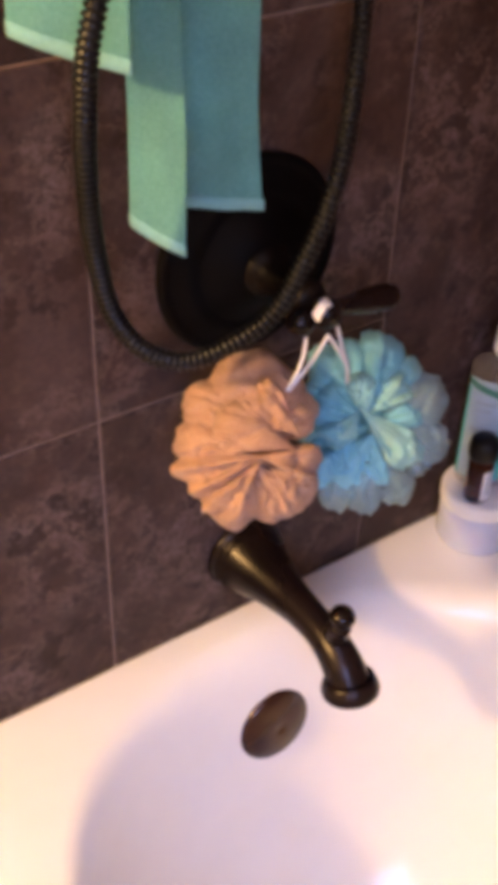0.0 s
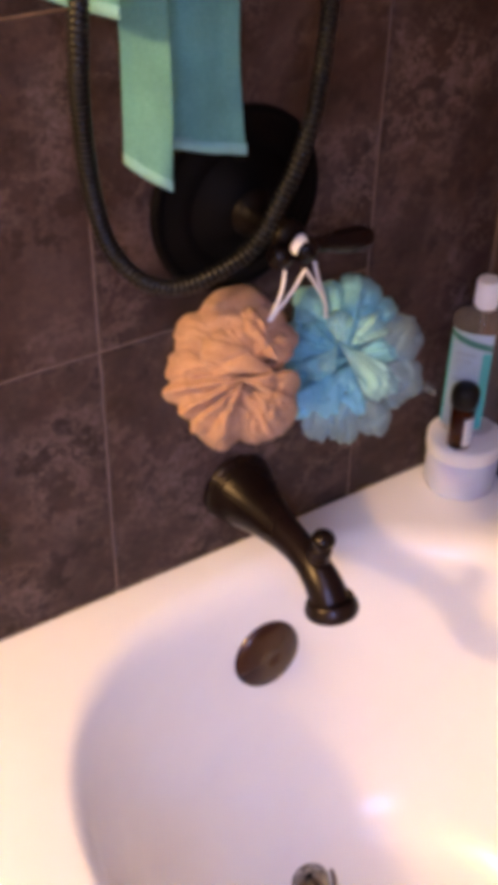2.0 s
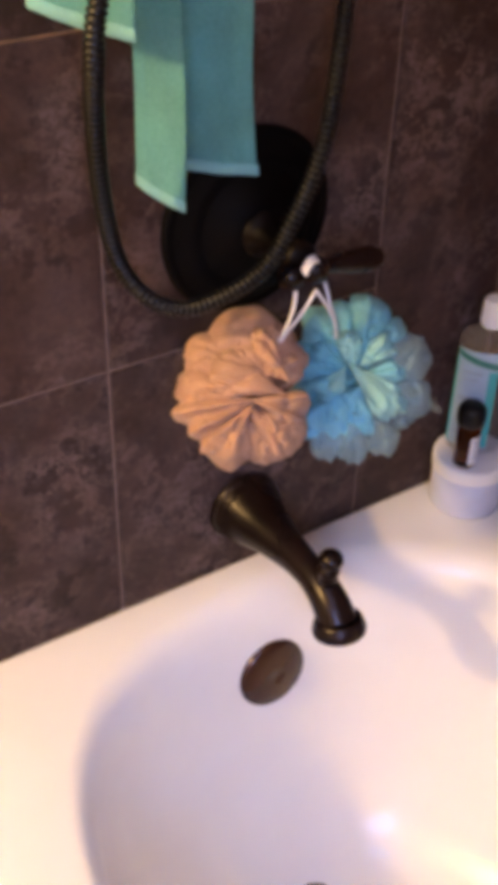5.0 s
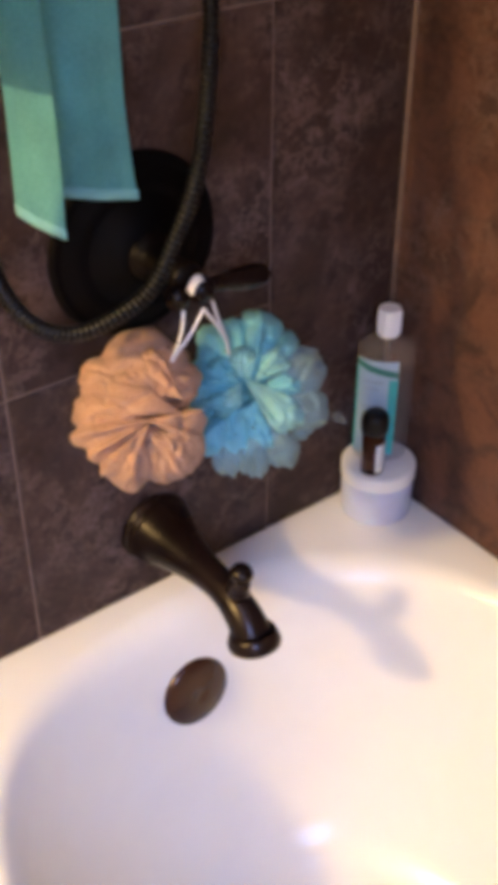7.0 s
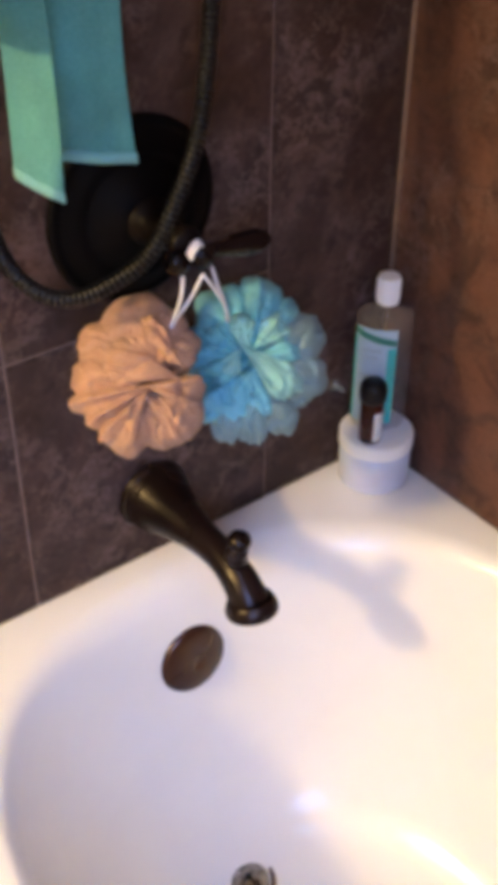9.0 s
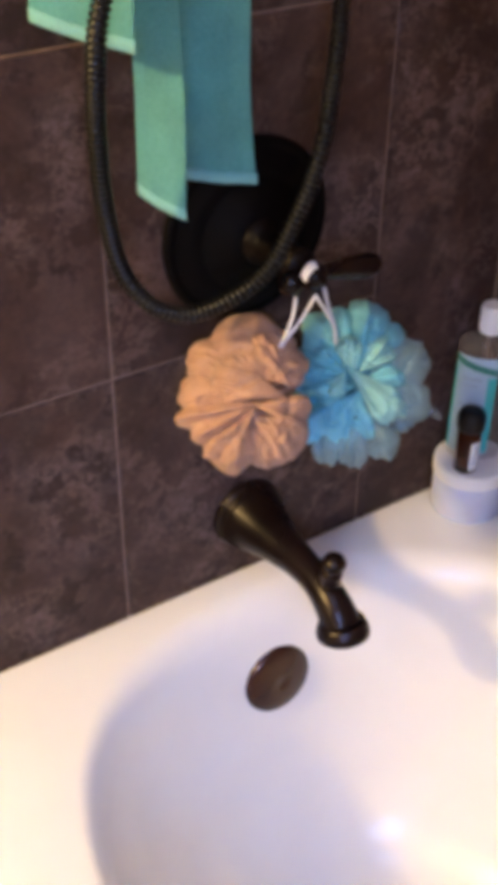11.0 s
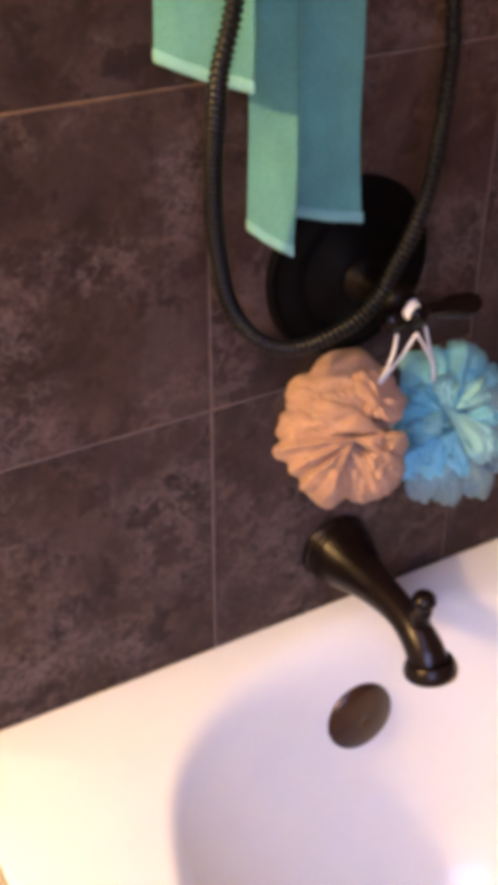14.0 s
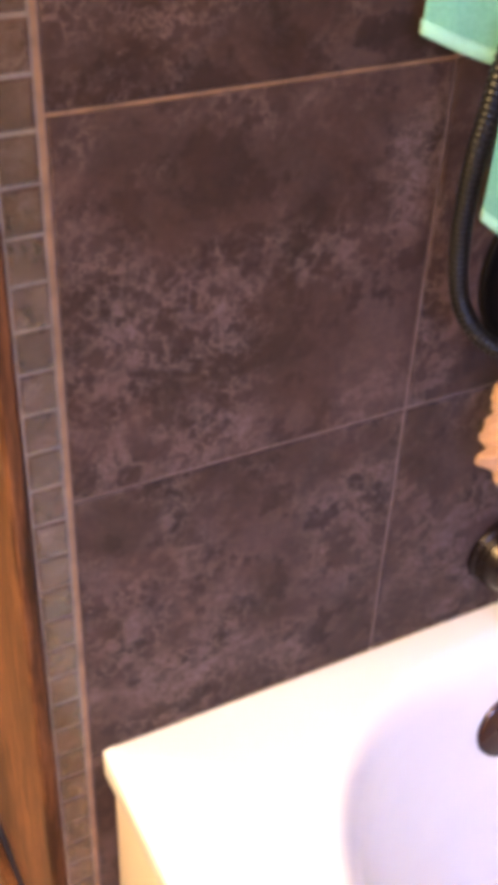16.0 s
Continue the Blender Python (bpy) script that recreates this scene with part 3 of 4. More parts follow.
def hem(edge, parent, r=0.0022, height=0.009):
    bm = bmesh.new()
    rows = []
    for dy, dz in ((0.0, 0.0), (-r, 0.001), (-r, height), (0.0, height + 0.0015), (r, height), (r, 0.001)):
        rows.append([bm.verts.new(p + Vector((0, dy, dz))) for p in edge])
    for k in range(6):
        a, b = rows[k], rows[(k + 1) % 6]
        for j in range(len(edge) - 1):
            bm.faces.new((a[j], a[j + 1], b[j + 1], b[j]))
    for j in (0, -1):
        bm.faces.new([row[j] for row in rows])
    bmesh.ops.recalc_face_normals(bm, faces=bm.faces)
    part("hem", bm, HEM, parent, "lighter stitched hem")


towel = thing("hand_towel", (0.05, -0.03, 1.62), "thin teal muslin towel hanging over the valve", "towel")
TOP = 1.62
for x0, x1, l0, l1, y, waves, depth, ph, lean, shape, out in (
        (-0.062, -0.006, 1.138, 1.119, -0.033, 0.8, 0.005, 0.3, 0.006, 0.002, 0.050),
        (0.018, 0.040, 0.990, 0.976, -0.030, 0.5, 0.004, 2.2, -0.004, 0.002, 0.040),
        (0.046, 0.122, 1.001, 0.981, -0.022, 0.9, 0.008, 0.9, -0.030, 0.005, 0.020)):
    bm, low, _, _ = cloth_sheet(x0, x1, TOP, l0, l1, y, waves, depth, ph, lean, low_shape=shape, out=out)
    sheet = part("cloth", bm, TOWEL, towel)
    thicken(sheet, 0.0012)
    hem(low, towel)
hook = thing("towel_hook", (0.035, 0, 1.63), "dark bronze wall hook holding the towel", "hook")
part("plate", spun([(0, 0), (0.020, 0), (0.020, 0.004), (0.012, 0.007), (0, 0.007)], Matrix.Translation((0.035, 0, 1.63)) @ OUT, 24), BRONZE, hook)
part("bar", swept([(-0.045, -0.030, 1.617), (0.035, -0.030, 1.620), (0.115, -0.030, 1.617)], [0.006] * 3, 12), BRONZE, hook)
part("arm", swept([(0.035, -0.004, 1.63), (0.035, -0.02, 1.628), (0.035, -0.032, 1.62)], [0.006] * 3, 12), BRONZE, hook)

# ---- bath poufs ----


def pouf_mesh(rng, centre, size, lobes, wide, thin, reach=0.5, spread=(0.85, 1.12), hang=(0, 0, 0), pleat=0.055, widths=(0.7, 1.35), curl=(0.1, 0.55)):
    """A ball of gathered net: many soft flattened loops that start near the middle and open outwards."""
    bm = bmesh.new()
    golden = math.pi * (3 - math.sqrt(5))
    nu, nv = 20, 14
    for n in range(lobes):
        zz = 1 - 2 * (n + 0.5) / lobes
        rr = math.sqrt(1 - zz * zz)
        d = Vector((rr * math.cos(golden * n), rr * math.sin(golden * n), zz))
        d = (d + Vector([rng.gauss(0, 0.16) for _ in range(3)])).normalized()
        side = d.cross(Vector([rng.gauss(0, 1) + h for h in hang])).normalized()
        over = side.cross(d).normalized()
        length, w, th = reach * rng.uniform(*spread), wide * rng.uniform(*widths), thin * rng.uniform(0.7, 1.4)
        bend, twist = rng.uniform(-0.9, 0.9), rng.uniform(-0.5, 0.5)
        tip, ph = rng.uniform(*curl) * rng.choice((-1, 1)), rng.uniform(0, 6.28)
        mid = 1.0 - length + rng.uniform(-0.14, 0.06)
        if d.z < -0.78:
            continue
        rows = []
        for i in range(nv + 1):
            la = math.pi * i / nv
            row = []
            for j in range(nu):
                lo = 2 * math.pi * j / nu
                a = -math.cos(la)
                blunt = max(0.0, math.sin(la)) ** 0.9
                b, c = blunt * math.cos(lo), blunt * math.sin(lo)
                # wider towards the tip, cupped across, folded over at the end, with shallow pleats
                grow = 0.75 + 0.35 * a
                over_by = th * c + bend * w * 0.55 * b * b + tip * 0.42 * max(0.0, a + 0.2) ** 2 + twist * w * b * a
                over_by += pleat * (a + 1) * math.sin(6.0 * b + ph) * math.sin(la)
                p = d * (mid + length * a - 0.10 * abs(tip) * max(0.0, a) ** 2) + side * (w * b * grow) + over * over_by
                p += 0.05 * Vector(noise.noise_vector(p * 3 + Vector((n * 3.1, 0, ph))))
                p += 0.014 * Vector(noise.noise_vector(p * 9 + Vector((0, n * 1.7, ph))))
                if p.length > 0.96:
                    p *= (0.96 + 0.3 * (p.length - 0.96)) / p.length
                p += 0.05 * Vector(noise.noise_vector(p * 5 + Vector((n * 2.3, ph, 0))))
                if p.z < -0.88:
                    p.z = -0.88 + 0.2 * (p.z + 0.88)
                row.append(bm.verts.new(Vector(centre) + Vector((p.x * size[0], p.y * size[1], p.z * size[2]))))
            rows.append(row)
        for a, b in zip(rows, rows[1:]):
            for j in range(nu):
                k = (j + 1) % nu
                bm.faces.new((a[j], a[k], b[k], b[j]))
    bmesh.ops.remove_doubles(bm, verts=bm.verts, dist=1e-6)
    bmesh.ops.recalc_face_normals(bm, faces=bm.faces)
    return bm


def cord(points, r=0.0016):
    line = catmull(points, 8)
    return swept(line, [r * (1.0 + 0.12 * (k % 2)) for k in range(len(line))], 8)


FACE = Vector((-0.46, -0.69, 0.56)).normalized()      # the side of the poufs turned to the camera
ACROSS = Vector((0.83, -0.56, 0.0)).normalized()
RISE = FACE.cross(ACROSS).normalized()


def ruffle(bm, rng, centre, radius, depth, at, aim, length, half, lift, pleats, amp, dome=0.3, nr=22, na=34):
    """One gathered fan of net lying on the ball: it opens from a pinched point, bulges, is pleated, and its rim rolls back.
    at, aim and length are in centimetres on the facing side, half is the fan's half angle in degrees, lift its height over the ball."""
    ax, ay = at
    turn, ph, seed = math.atan2(aim[1], aim[0]), rng.uniform(0, 6.28), rng.uniform(0, 50)
    grid = []
    for i in range(nr + 1):
        r = i / nr
        row = []
        for j in range(na + 1):
            f = 2 * j / na - 1
            wob = 0.10 * noise.noise((f * 2.2 + seed, r * 1.5, 0.3)) + 0.05 * noise.noise((f * 6 + seed, 1.7, r * 2))
            ang = turn + radians(half) * f * (0.82 + 0.18 * r) + 0.12 * wob
            reach = length * r * (1 - 0.24 * abs(f) ** 3 + wob + 0.035 * math.sin(pleats * 3.14 * f + ph))
            x, y = ax + reach * math.cos(ang), ay + reach * math.sin(ang)
            q = math.hypot(x / radius[0], y / radius[1])
            h = depth * (math.sqrt(1 - q * q) if q < 0.97 else 0.243 - 1.6 * (q - 0.97))
            swell = math.sin(math.pi * min(1.0, 0.12 + 0.80 * r)) * (1 - 0.75 * f * f)
            h += lift * (0.35 + 0.65 * r) + dome * length * swell * 0.42
            h += amp * min(1.0, 1.6 * r) * math.sin(pleats * 3.14 * f + ph + 0.8 * r) + 0.35 * amp * math.sin(2.3 * pleats * 3.14 * f + seed) * r
            h += 0.26 * noise.noise((x * 0.9, y * 0.9, seed)) + 0.10 * noise.noise((x * 2.6, y * 2.6, seed))
            h -= 0.55 * max(0.0, 0.16 - abs(noise.noise((x * 0.55 + 3, y * 0.55, seed + 9)))) / 0.16 * min(1.0, 3 * r)
            roll = max(0.0, (r - 0.80) / 0.20, 0.8 * (abs(f) - 0.86) / 0.14)
            h -= 0.85 * roll * roll
            row.append(bm.verts.new(Vector(centre) + 0.01 * (x * ACROSS + y * RISE + h * FACE)))
        grid.append(row)
    for a, b in zip(grid, grid[1:]):
        for j in range(na):
            bm.faces.new((a[j], a[j + 1], b[j + 1], b[j]))


def ruffles(seed, centre, radius, depth, rows, parent, mats):
    """The fans of one pouf, each a part of its own; the first ones lie outermost and are the sheerest."""
    rng = random.Random(seed)
    for k, row in enumerate(rows):
        bm = bmesh.new()
        ruffle(bm, rng, centre, radius, depth, *row)
        bmesh.ops.recalc_face_normals(bm, faces=bm.faces)
        thicken(part("ruffle", bm, mats(k), parent), 0.0006)


PINK_C, BLUE_C = (0.091, -0.085, 0.801), (0.2095, -0.079, 0.769)
tan_pouf = thing("bath_pouf", PINK_C, "tan net bath pouf hanging by a white cord", "bath pouf", "poufs on the valve lever")
part("netting", pouf_mesh(random.Random(3), PINK_C, (0.050, 0.044, 0.056), 26, 0.66, 0.10, 0.54, (0.88, 1.08), (0.4, 0, 1.6), 0.06, (0.75, 1.3), (0.1, 0.5)), TAN_NET, tan_pouf)
# fans of both poufs are laid out to fit the camera's view
TAN_ROWS = (
    ((0.6, 0.6), (-0.15, 1.0), 6.4, 62, -0.6, 1.5, 0.16, 0.30), ((0.4, 0.2), (-1.0, 0.55), 6.2, 34, -0.5, 1.5, 0.20, 0.25),
    ((0.6, 0.8), (0.75, 0.8), 5.2, 42, -0.3, 1.5, 0.30, 0.25), ((-0.4, 0.2), (-1.0, -0.05), 5.6, 24, -0.2, 1.0, 0.22, 0.30),
    ((0.6, -1.6), (0.55, -1.0), 5.4, 40, -0.5, 1.5, 0.30, 0.30), ((0.0, -1.0), (-0.35, -1.0), 6.0, 34, 0.0, 1.5, 0.34, 0.28),
    ((1.4, -2.6), (1.0, -0.45), 4.2, 44, 0.2, 1.5, 0.34, 0.34), ((0.4, -0.9), (1.0, -0.15), 5.2, 22, 0.7, 1.5, 0.38, 0.30),
    ((1.6, -1.9), (0.9, -0.55), 3.6, 30, 0.9, 1.0, 0.26, 0.36),
    ((1.0, -0.9), (-1.0, -0.30), 6.9, 27, 0.6, 2.5, 0.55, 0.26), ((0.8, -1.2), (-0.62, -0.9), 6.2, 20, 0.8, 1.5, 0.36, 0.30),
    ((3.6, -0.4), (-1.0, 0.36), 6.8, 24, 1.1, 0.7, 0.12, 0.26), ((3.9, 0.5), (-0.72, 0.95), 5.2, 14, 2.3, 0.7, 0.12, 0.34),
    ((1.6, 1.2), (1.0, 0.28), 3.4, 30, 0.9, 1.0, 0.25, 0.36))
ruffles(3, PINK_C, (6.9, 7.8), 4.4, TAN_ROWS, tan_pouf, lambda k: TAN_NET)
blue_pouf = thing("bath_pouf", BLUE_C, "aqua blue net bath pouf hanging by a white cord", "bath pouf", "poufs on the valve lever")
part("netting", pouf_mesh(random.Random(11), BLUE_C, (0.052, 0.044, 0.058), 46, 0.30, 0.11, 0.45, (0.85, 1.18), (0.8, 0, 0.8), 0.05, (0.6, 1.6), (0.05, 0.5)), BLUE_NET, blue_pouf)
BLUE_ROWS = (
    ((1.76, 0.88), (1.0, 0.28), 6.5, 34, -0.5, 1.5, 0.12, 0.25), ((1.54, -0.66), (1.0, -0.38), 6.7, 30, -0.3, 1.5, 0.12, 0.25),
    ((1.32, -1.54), (0.52, -1.0), 6.5, 22, -0.2, 1.0, 0.12, 0.3), ((0.66, -1.76), (0.02, -1.0), 6.5, 18, -0.1, 1.0, 0.12, 0.3),
    ((0.0, -1.76), (-0.36, -1.0), 6.3, 18, -0.1, 1.0, 0.14, 0.3), ((-0.66, -1.32), (-0.72, -0.85), 5.8, 22, -0.2, 1.0, 0.14, 0.3),
    ((-0.44, 0.22), (-1.0, 0.12), 5.8, 34, -0.3, 2.0, 0.2, 0.25), ((0.0, 1.32), (-0.62, 1.0), 6.3, 36, -0.3, 2.0, 0.2, 0.25),
    ((0.88, 1.76), (0.22, 1.0), 6.3, 27, 0.0, 1.5, 0.25, 0.28), ((1.1, 1.54), (0.75, 0.85), 5.3, 24, 0.0, 1.5, 0.2, 0.3),
    ((-0.22, 0.66), (-0.9, 0.55), 3.9, 36, 0.8, 2.0, 0.26, 0.3), ((0.44, 0.88), (-0.25, 1.0), 3.5, 32, 1.1, 2.0, 0.28, 0.35),
    ((0.88, 0.88), (0.8, 0.85), 3.9, 28, 1.0, 2.0, 0.28, 0.35), ((1.32, 0.22), (1.0, 0.2), 3.9, 26, 0.8, 1.5, 0.2, 0.3),
    ((0.99, -0.66), (-0.62, -0.95), 5.8, 30, 0.6, 1.5, 0.18, 0.22), ((0.66, -0.22), (-1.0, -0.3), 4.2, 24, 1.1, 1.5, 0.22, 0.3),
    ((0.88, -0.66), (0.15, -1.0), 4.6, 18, 0.9, 1.0, 0.15, 0.3), ((-0.44, 1.54), (0.92, -0.85), 7.2, 19, 1.3, 1.5, 0.16, 0.2),
    ((-0.55, 1.32), (0.1, 0.6), 2.8, 34, 1.6, 1.5, 0.22, 0.35), ((-0.33, 0.99), (-0.5, -0.8), 3.0, 30, 1.5, 1.5, 0.22, 0.3))
ruffles(8, BLUE_C, (8.6, 9.2), 4.2, BLUE_ROWS, blue_pouf, lambda k: BLUE_SHEER if k < 5 else (BLUE_PALE if k in (12, 17, 18, 19, 11) else (BLUE_DEEP if k in (14, 16, 5) else BLUE_NET)))
CX, CY, CZ = VX - 0.004, -0.097, VZ - 0.004
part("cord", join(cord([(CX - 0.014, CY - 0.010, CZ - 0.012), (CX - 0.018, CY - 0.012, CZ - 0.030), (CX - 0.024, CY - 0.008, CZ - 0.052), (CX - 0.028, CY + 0.002, CZ - 0.075)]),
                  cord([(CX + 0.004, CY - 0.014, CZ - 0.014), (CX - 0.008, CY - 0.012, CZ - 0.034), (CX - 0.022, CY - 0.008, CZ - 0.054), (CX - 0.028, CY + 0.002, CZ - 0.078)])), CORD, tan_pouf, "white hanging cord")
part("cord", join(cord([(CX + 0.004, CY - 0.014, CZ - 0.014), (CX + 0.017, CY - 0.014, CZ - 0.034), (CX + 0.030, CY - 0.010, CZ - 0.056), (CX + 0.040, CY, CZ - 0.080)]),
                  cord([(CX + 0.016, CY - 0.010, CZ - 0.012), (CX + 0.022, CY - 0.010, CZ - 0.032), (CX + 0.031, CY - 0.008, CZ - 0.054), (CX + 0.041, CY, CZ - 0.080)])), CORD, blue_pouf, "white hanging cord")
loop = [(CX - 0.010, CY - 0.012, CZ + 0.007), (CX - 0.007, CY - 0.012, CZ + 0.013), (CX + 0.000, CY - 0.010, CZ + 0.0165), (CX + 0.005, CY - 0.008, CZ + 0.0145)]
part("cord_loop", join(*[cord([(x, y - 0.0025 * k, z - 0.001 * k) for x, y, z in loop], 0.0014) for k in range(0, 3)]), CORD, tan_pouf, "white cord wound round the lever hub")

# ---- suction cup ----
cup_at = Matrix.Translation((0.405, 0, 0.619)) @ OUT
suction = thing("suction_cup", (0.405, 0, 0.619), "small clear suction cup stuck on the tiled wall", "suction cup")
part("cup", spun([(0.0080, 0.0006), (0.0085, 0.0012), (0.0072, 0.0035), (0.005, 0.0065), (0.0035, 0.008), (0, 0.008)], cup_at, 32), CUP_PLASTIC, suction)
part("nub", spun([(0.0035, 0.007), (0.0030, 0.011), (0.0042, 0.014), (0.0035, 0.0165), (0, 0.017)], cup_at, 20), CUP_PLASTIC, suction)

# ---- corner jar, bottle and vial ----
JX, JY = 0.4335, -0.0482
jar = thing("round_tub", (JX, JY, RIM), "round frosted plastic tub with white lid in the corner", "plastic tub")
jm = Matrix.Translation((JX, JY, RIM))
part("body", spun([(0, 0.0012), (0.040, 0.0012), (0.0418, 0.004), (0.0426, 0.030), (0.0426, 0.055), (0, 0.055)], jm, 64), JAR_PLASTIC, jar)
part("lid", spun([(0.0425, 0.052), (0.0440, 0.0530), (0.0444, 0.0545), (0.0444, 0.0675), (0.0438, 0.0695), (0.0425, 0.0707), (0.0405, 0.0712), (0.040, 0.07125), (0, 0.0713)], jm, 64), WHITE_PLASTIC, jar, "white screw lid")
LID = RIM + 0.0714

BXX, BYY = 0.4425, -0.038
bottle = thing("clear_bottle", (BXX, BYY, LID), "clear plastic bottle with white cap on the tub lid", "bottle")
bt = pose(BXX, BYY, LID, 0, 0, -40)
part("shell", spun([(0, 0.0005), (0.030, 0.0005), (0.0315, 0.003), (0.0326, 0.008), (0.0326, 0.143), (0.0322, 0.150), (0.0290, 0.1545), (0.020, 0.1575), (0.0125, 0.160), (0.0120, 0.166), (0, 0.166)], bt, 64, 0.60), CLEAR, bottle)
cap = part("cap", spun([(0.0116, 0.163), (0.0122, 0.164), (0.0124, 0.167), (0.0124, 0.1935), (0.0123, 0.1948), (0.0119, 0.1956), (0.0113, 0.1960), (0.0110, 0.19602), (0, 0.19605)], bt, 40), WHITE_PLASTIC, bottle, "ribbed white screw cap")
for k in range(20):
    a = 2 * math.pi * k / 20
    part("rib", box(-0.0006, 0.0006, -0.0012, 0.0004, 0.167, 0.192), WHITE_PLASTIC, cap, smooth=False,
         at=bt @ pose(0.0123 * math.cos(a), 0.0123 * math.sin(a), 0, 0, 0, math.degrees(a) + 90))


def wrapped(m, r, squash, a0, a1, z0, z1, slope=0.0, n=24):
    """A label lying on an oval wall, between two angles and heights."""
    bm = bmesh.new()
    lo, hi = [], []
    for k in range(n + 1):
        a = radians(a0 + (a1 - a0) * k / n)
        x, y = r * math.cos(a), squash * r * math.sin(a) - 0.0006
        dz = slope * k / n
        lo.append(bm.verts.new(m @ Vector((x, y, z0 + dz))))
        hi.append(bm.verts.new(m @ Vector((x, y, z1 + dz))))
    for k in range(n):
        bm.faces.new((lo[k], lo[k + 1], hi[k + 1], hi[k]))
    return bm


label = part("label", wrapped(bt, 0.0330, 0.605, 196, 294, 0.010, 0.138), LABEL_PALE, bottle, "pale blue label with green and teal print")
part("band", wrapped(bt, 0.0333, 0.61, 197, 293, 0.129, 0.1375, -0.013), LABEL_GREEN, label, "dark green slanting band")
part("band", wrapped(bt, 0.0333, 0.61, 276, 294, 0.012, 0.114), LABEL_TEAL, label, "teal edge")
part("band", wrapped(bt, 0.0333, 0.61, 196, 205, 0.012, 0.126), LABEL_TEAL, label, "teal edge")
for z, a0, a1, h in ((0.108, 224, 264, 0.005), (0.099, 226, 258, 0.005), (0.074, 220, 270, 0.004), (0.053, 224, 266, 0.002), (0.047, 224, 262, 0.002), (0.030, 230, 262, 0.002)):
    part("print_bar", wrapped(bt, 0.0336, 0.612, a0, a1, z, z + h), INK, label, "unreadable printed line")

vial = thing("amber_vial", (0.4115, -0.0595, LID), "small amber glass vial with black cap on the lid", "vial")
vt = pose(0.4115, -0.0595, LID, 0, 0, -30)
part("glass", spun([(0, 0.0004), (0.0118, 0.0004), (0.0132, 0.002), (0.0132, 0.050), (0.0125, 0.055), (0.009, 0.059), (0.0085, 0.066), (0, 0.066)], vt, 40), AMBER, vial)
part("cap", spun([(0.0115, 0.0555), (0.0150, 0.0565), (0.0160, 0.061), (0.0162, 0.071), (0.0150, 0.077), (0.0115, 0.081), (0.006, 0.0825), (0, 0.083)], vt, 32), BLACK_PLASTIC, vial, "black screw cap")
vl = part("label", wrapped(vt, 0.0136, 1.0, 270, 360, 0.006, 0.044), LABEL_WHITE, vial, "white paper label")
for z in (0.036, 0.029, 0.022, 0.015):
    part("print_bar", wrapped(vt, 0.0139, 1.0, 282, 345, z, z + 0.0022), INK, vl, "unreadable printed line")

# ---- tiles ----


def tile_mesh(w, h, t=0.008, bevel=0.0016, mat=None):
    """A tile in the x-z plane, facing -y, about its middle."""
    me = bpy.data.meshes.new("tile")
    bm = box(-w / 2, w / 2, 0, t, -h / 2, h / 2)
    bmesh.ops.bevel(bm, geom=[e for e in bm.edges if all(v.co.y < 1e-5 for v in e.verts)], offset=bevel, segments=2, affect="EDGES", profile=0.5)
    for f in bm.faces:
        f.smooth = False
    bm.to_mesh(me)
    bm.free()
    me.materials.append(mat or TILE)
    return me


GRID, JOINT, Z0 = 0.305, 0.0025, 0.800
meshes = {}


def lay(name, parent, m, w, h, bevel=0.0016, mat=None):
    key = (round(w, 4), round(h, 4), mat)
    if key not in meshes:
        meshes[key] = tile_mesh(w - JOINT, h - JOINT, 0.008, bevel, mat)
    ob = new(name, meshes[key])
    ob.matrix_world = m
    ob.parent = parent
    ob.matrix_parent_inverse = parent.matrix_basis.inverted()
    return ob


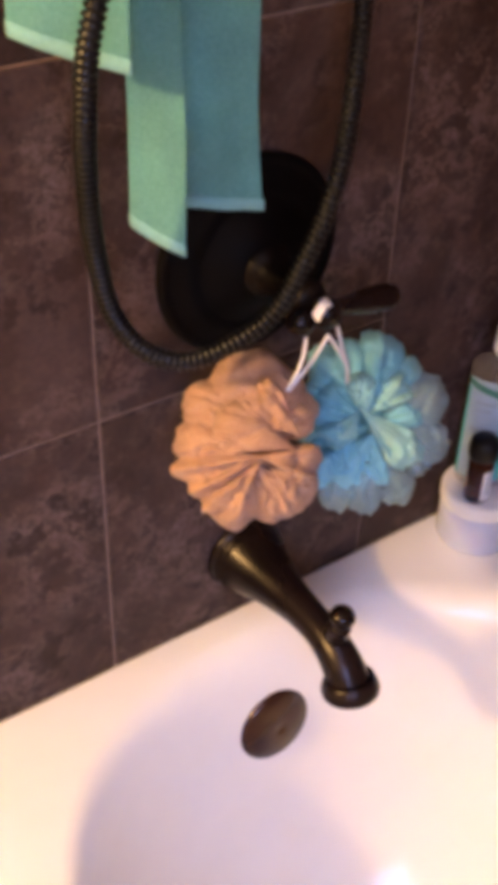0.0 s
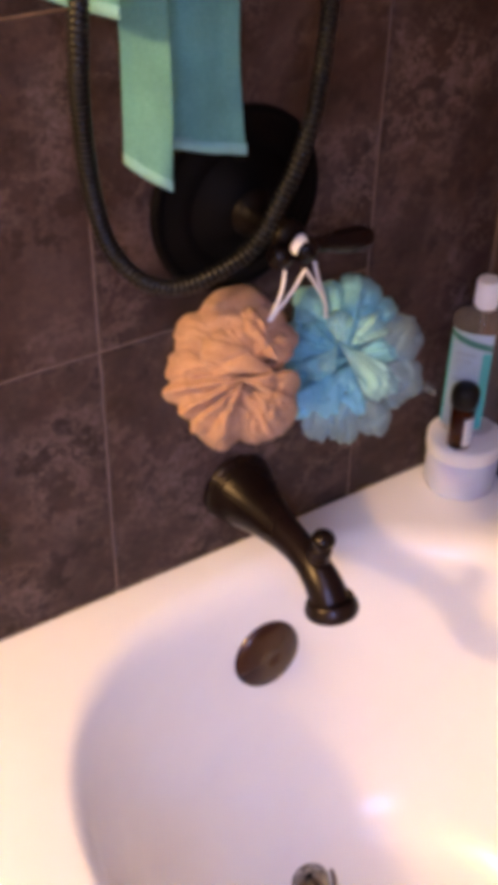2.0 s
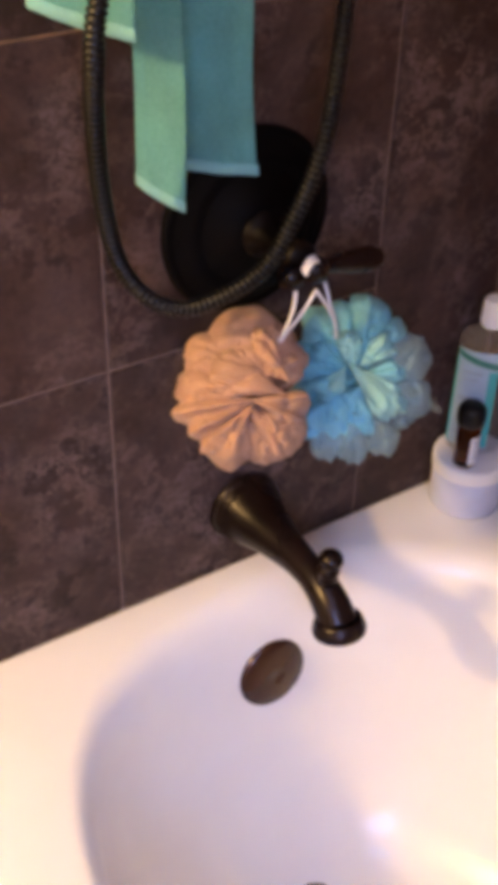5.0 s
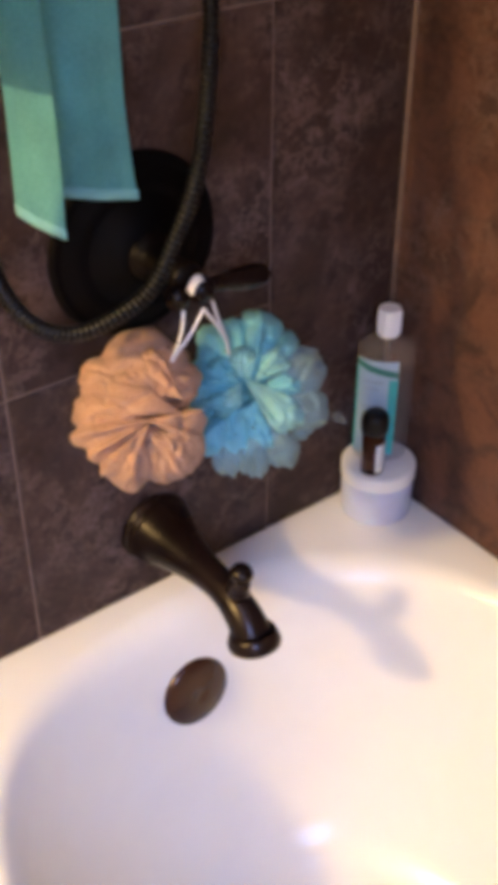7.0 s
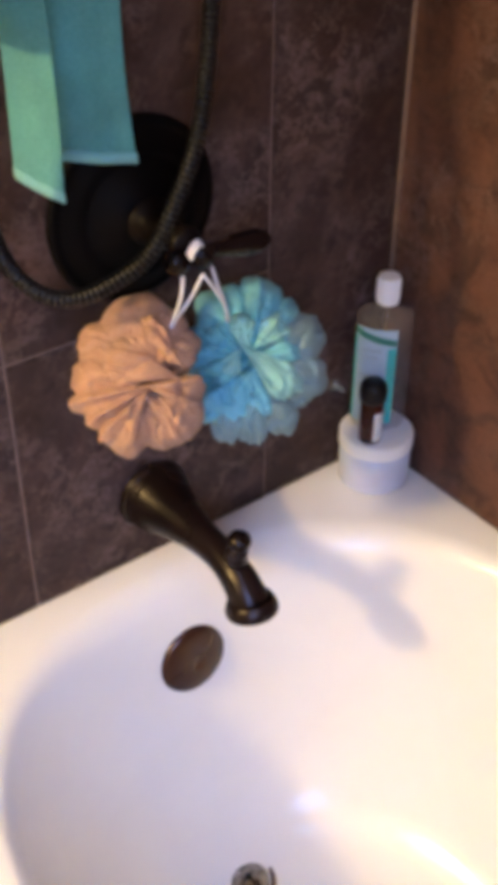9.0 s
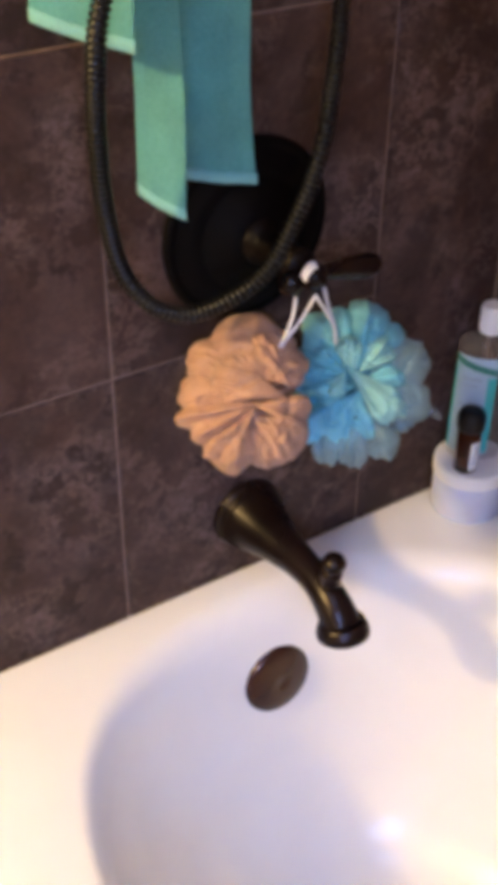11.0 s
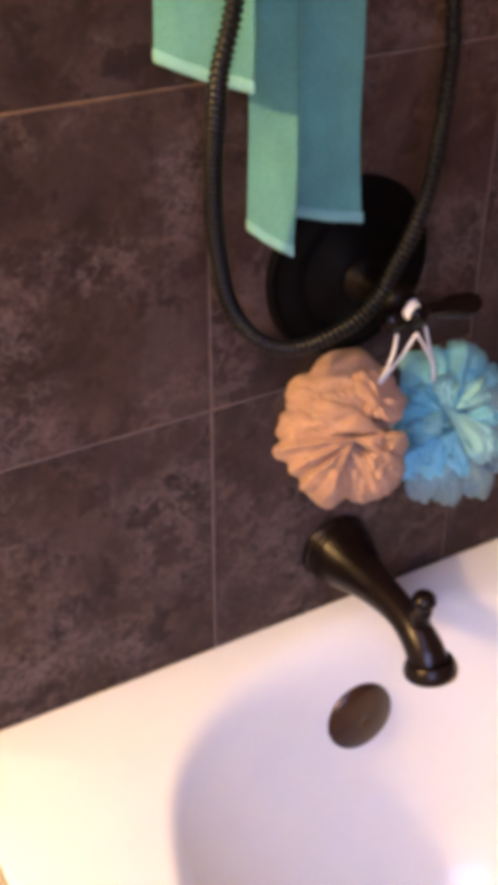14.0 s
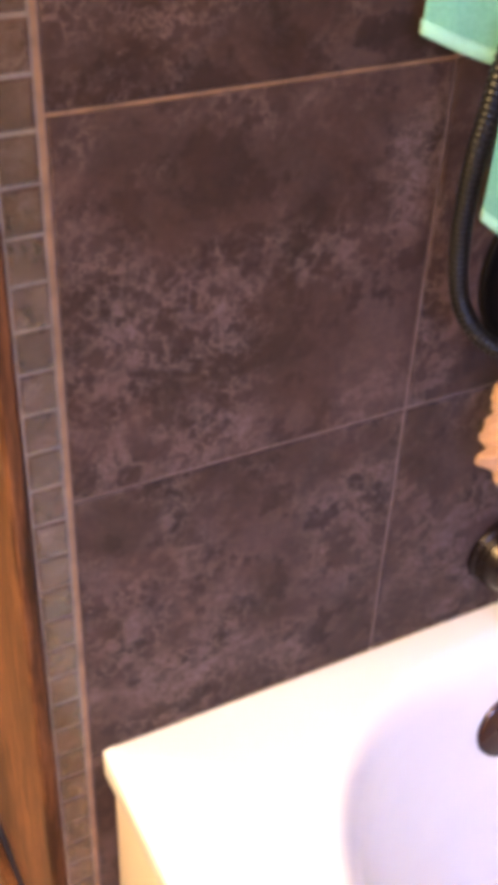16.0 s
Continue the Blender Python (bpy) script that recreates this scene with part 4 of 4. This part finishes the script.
rows_z = [(max(0.0, Z0 + GRID * k), min(CEIL, Z0 + GRID * (k + 1))) for k in range(-3, 6)]
jit = random.Random(5)
for za, zb in rows_z:
    for xa, xb in ((-0.305, 0.0), (0.0, 0.305)):
        lay("tile", wall_north, pose((xa + xb) / 2, jit.uniform(0.0, 0.0007), (za + zb) / 2, jit.uniform(-0.1, 0.1), 0, jit.uniform(-0.1, 0.1)), xb - xa, zb - za)
# the cut column in the corner and the side wall have tiles of double size
tall_z = [(0.0, Z0 - GRID)] + [(Z0 + GRID * k, min(CEIL, Z0 + GRID * (k + 2))) for k in (-1, 1, 3, 5)]
for za, zb in tall_z:
    lay("tile", wall_north, pose((0.305 + EAST) / 2, jit.uniform(0.0, 0.0007), (za + zb) / 2), EAST - 0.305, zb - za)
    for k in range(3):
        ya, yb = -2 * GRID * k, max(SOUTH, -2 * GRID * (k + 1))
        lay("tile", wall_east, pose(EAST + jit.uniform(0.0, 0.0007), (ya + yb) / 2, (za + zb) / 2, 0, 0, -90), ya - yb, zb - za, 0.0016, WARM_SIDE_TILE)
part("corner_sealant", swept([(EAST - 0.0012, -0.0012, RIM + 0.002), (EAST - 0.0012, -0.0012, CEIL - 0.002)], [0.0024] * 2, 8), SEALANT, wall_east, "tan sealant line up the corner")
# orange strip that paints the light caught along this joint
part("warm_lit_joint", box(-0.3045, -0.0005, 0.0009, 0.0021, 1.1040, 1.1058), LIT_GROUT, wall_north, "level grout line with warm light painted on", smooth=False)
# the narrow edging of small glossy pieces at the wall's open end
STEP = 0.0343
part("edging_grout", box(END, -0.3092, 0.0005, 0.0094, 0.01, CEIL), EDGE_GROUT, wall_north, "recessed grout of the edging", smooth=False)
# upright strip, likewise coloured as if lit warm
part("edging_grout", box(-0.3091, -0.3052, 0.0012, 0.0094, 0.01, CEIL), LIT_GROUT, wall_north, "upright grout line with warm light painted on", smooth=False)
for k in range(int(CEIL / STEP)):
    lay("edging_tile", wall_north, pose((END - 0.3085) / 2 - 0.0003, -0.0006 + jit.uniform(-0.0004, 0.0004), 0.0165 + STEP * k, jit.uniform(-0.8, 0.8), 0, jit.uniform(-0.5, 0.5)), 0.0290, STEP + 0.0012, 0.0026, EDGE_TILE)
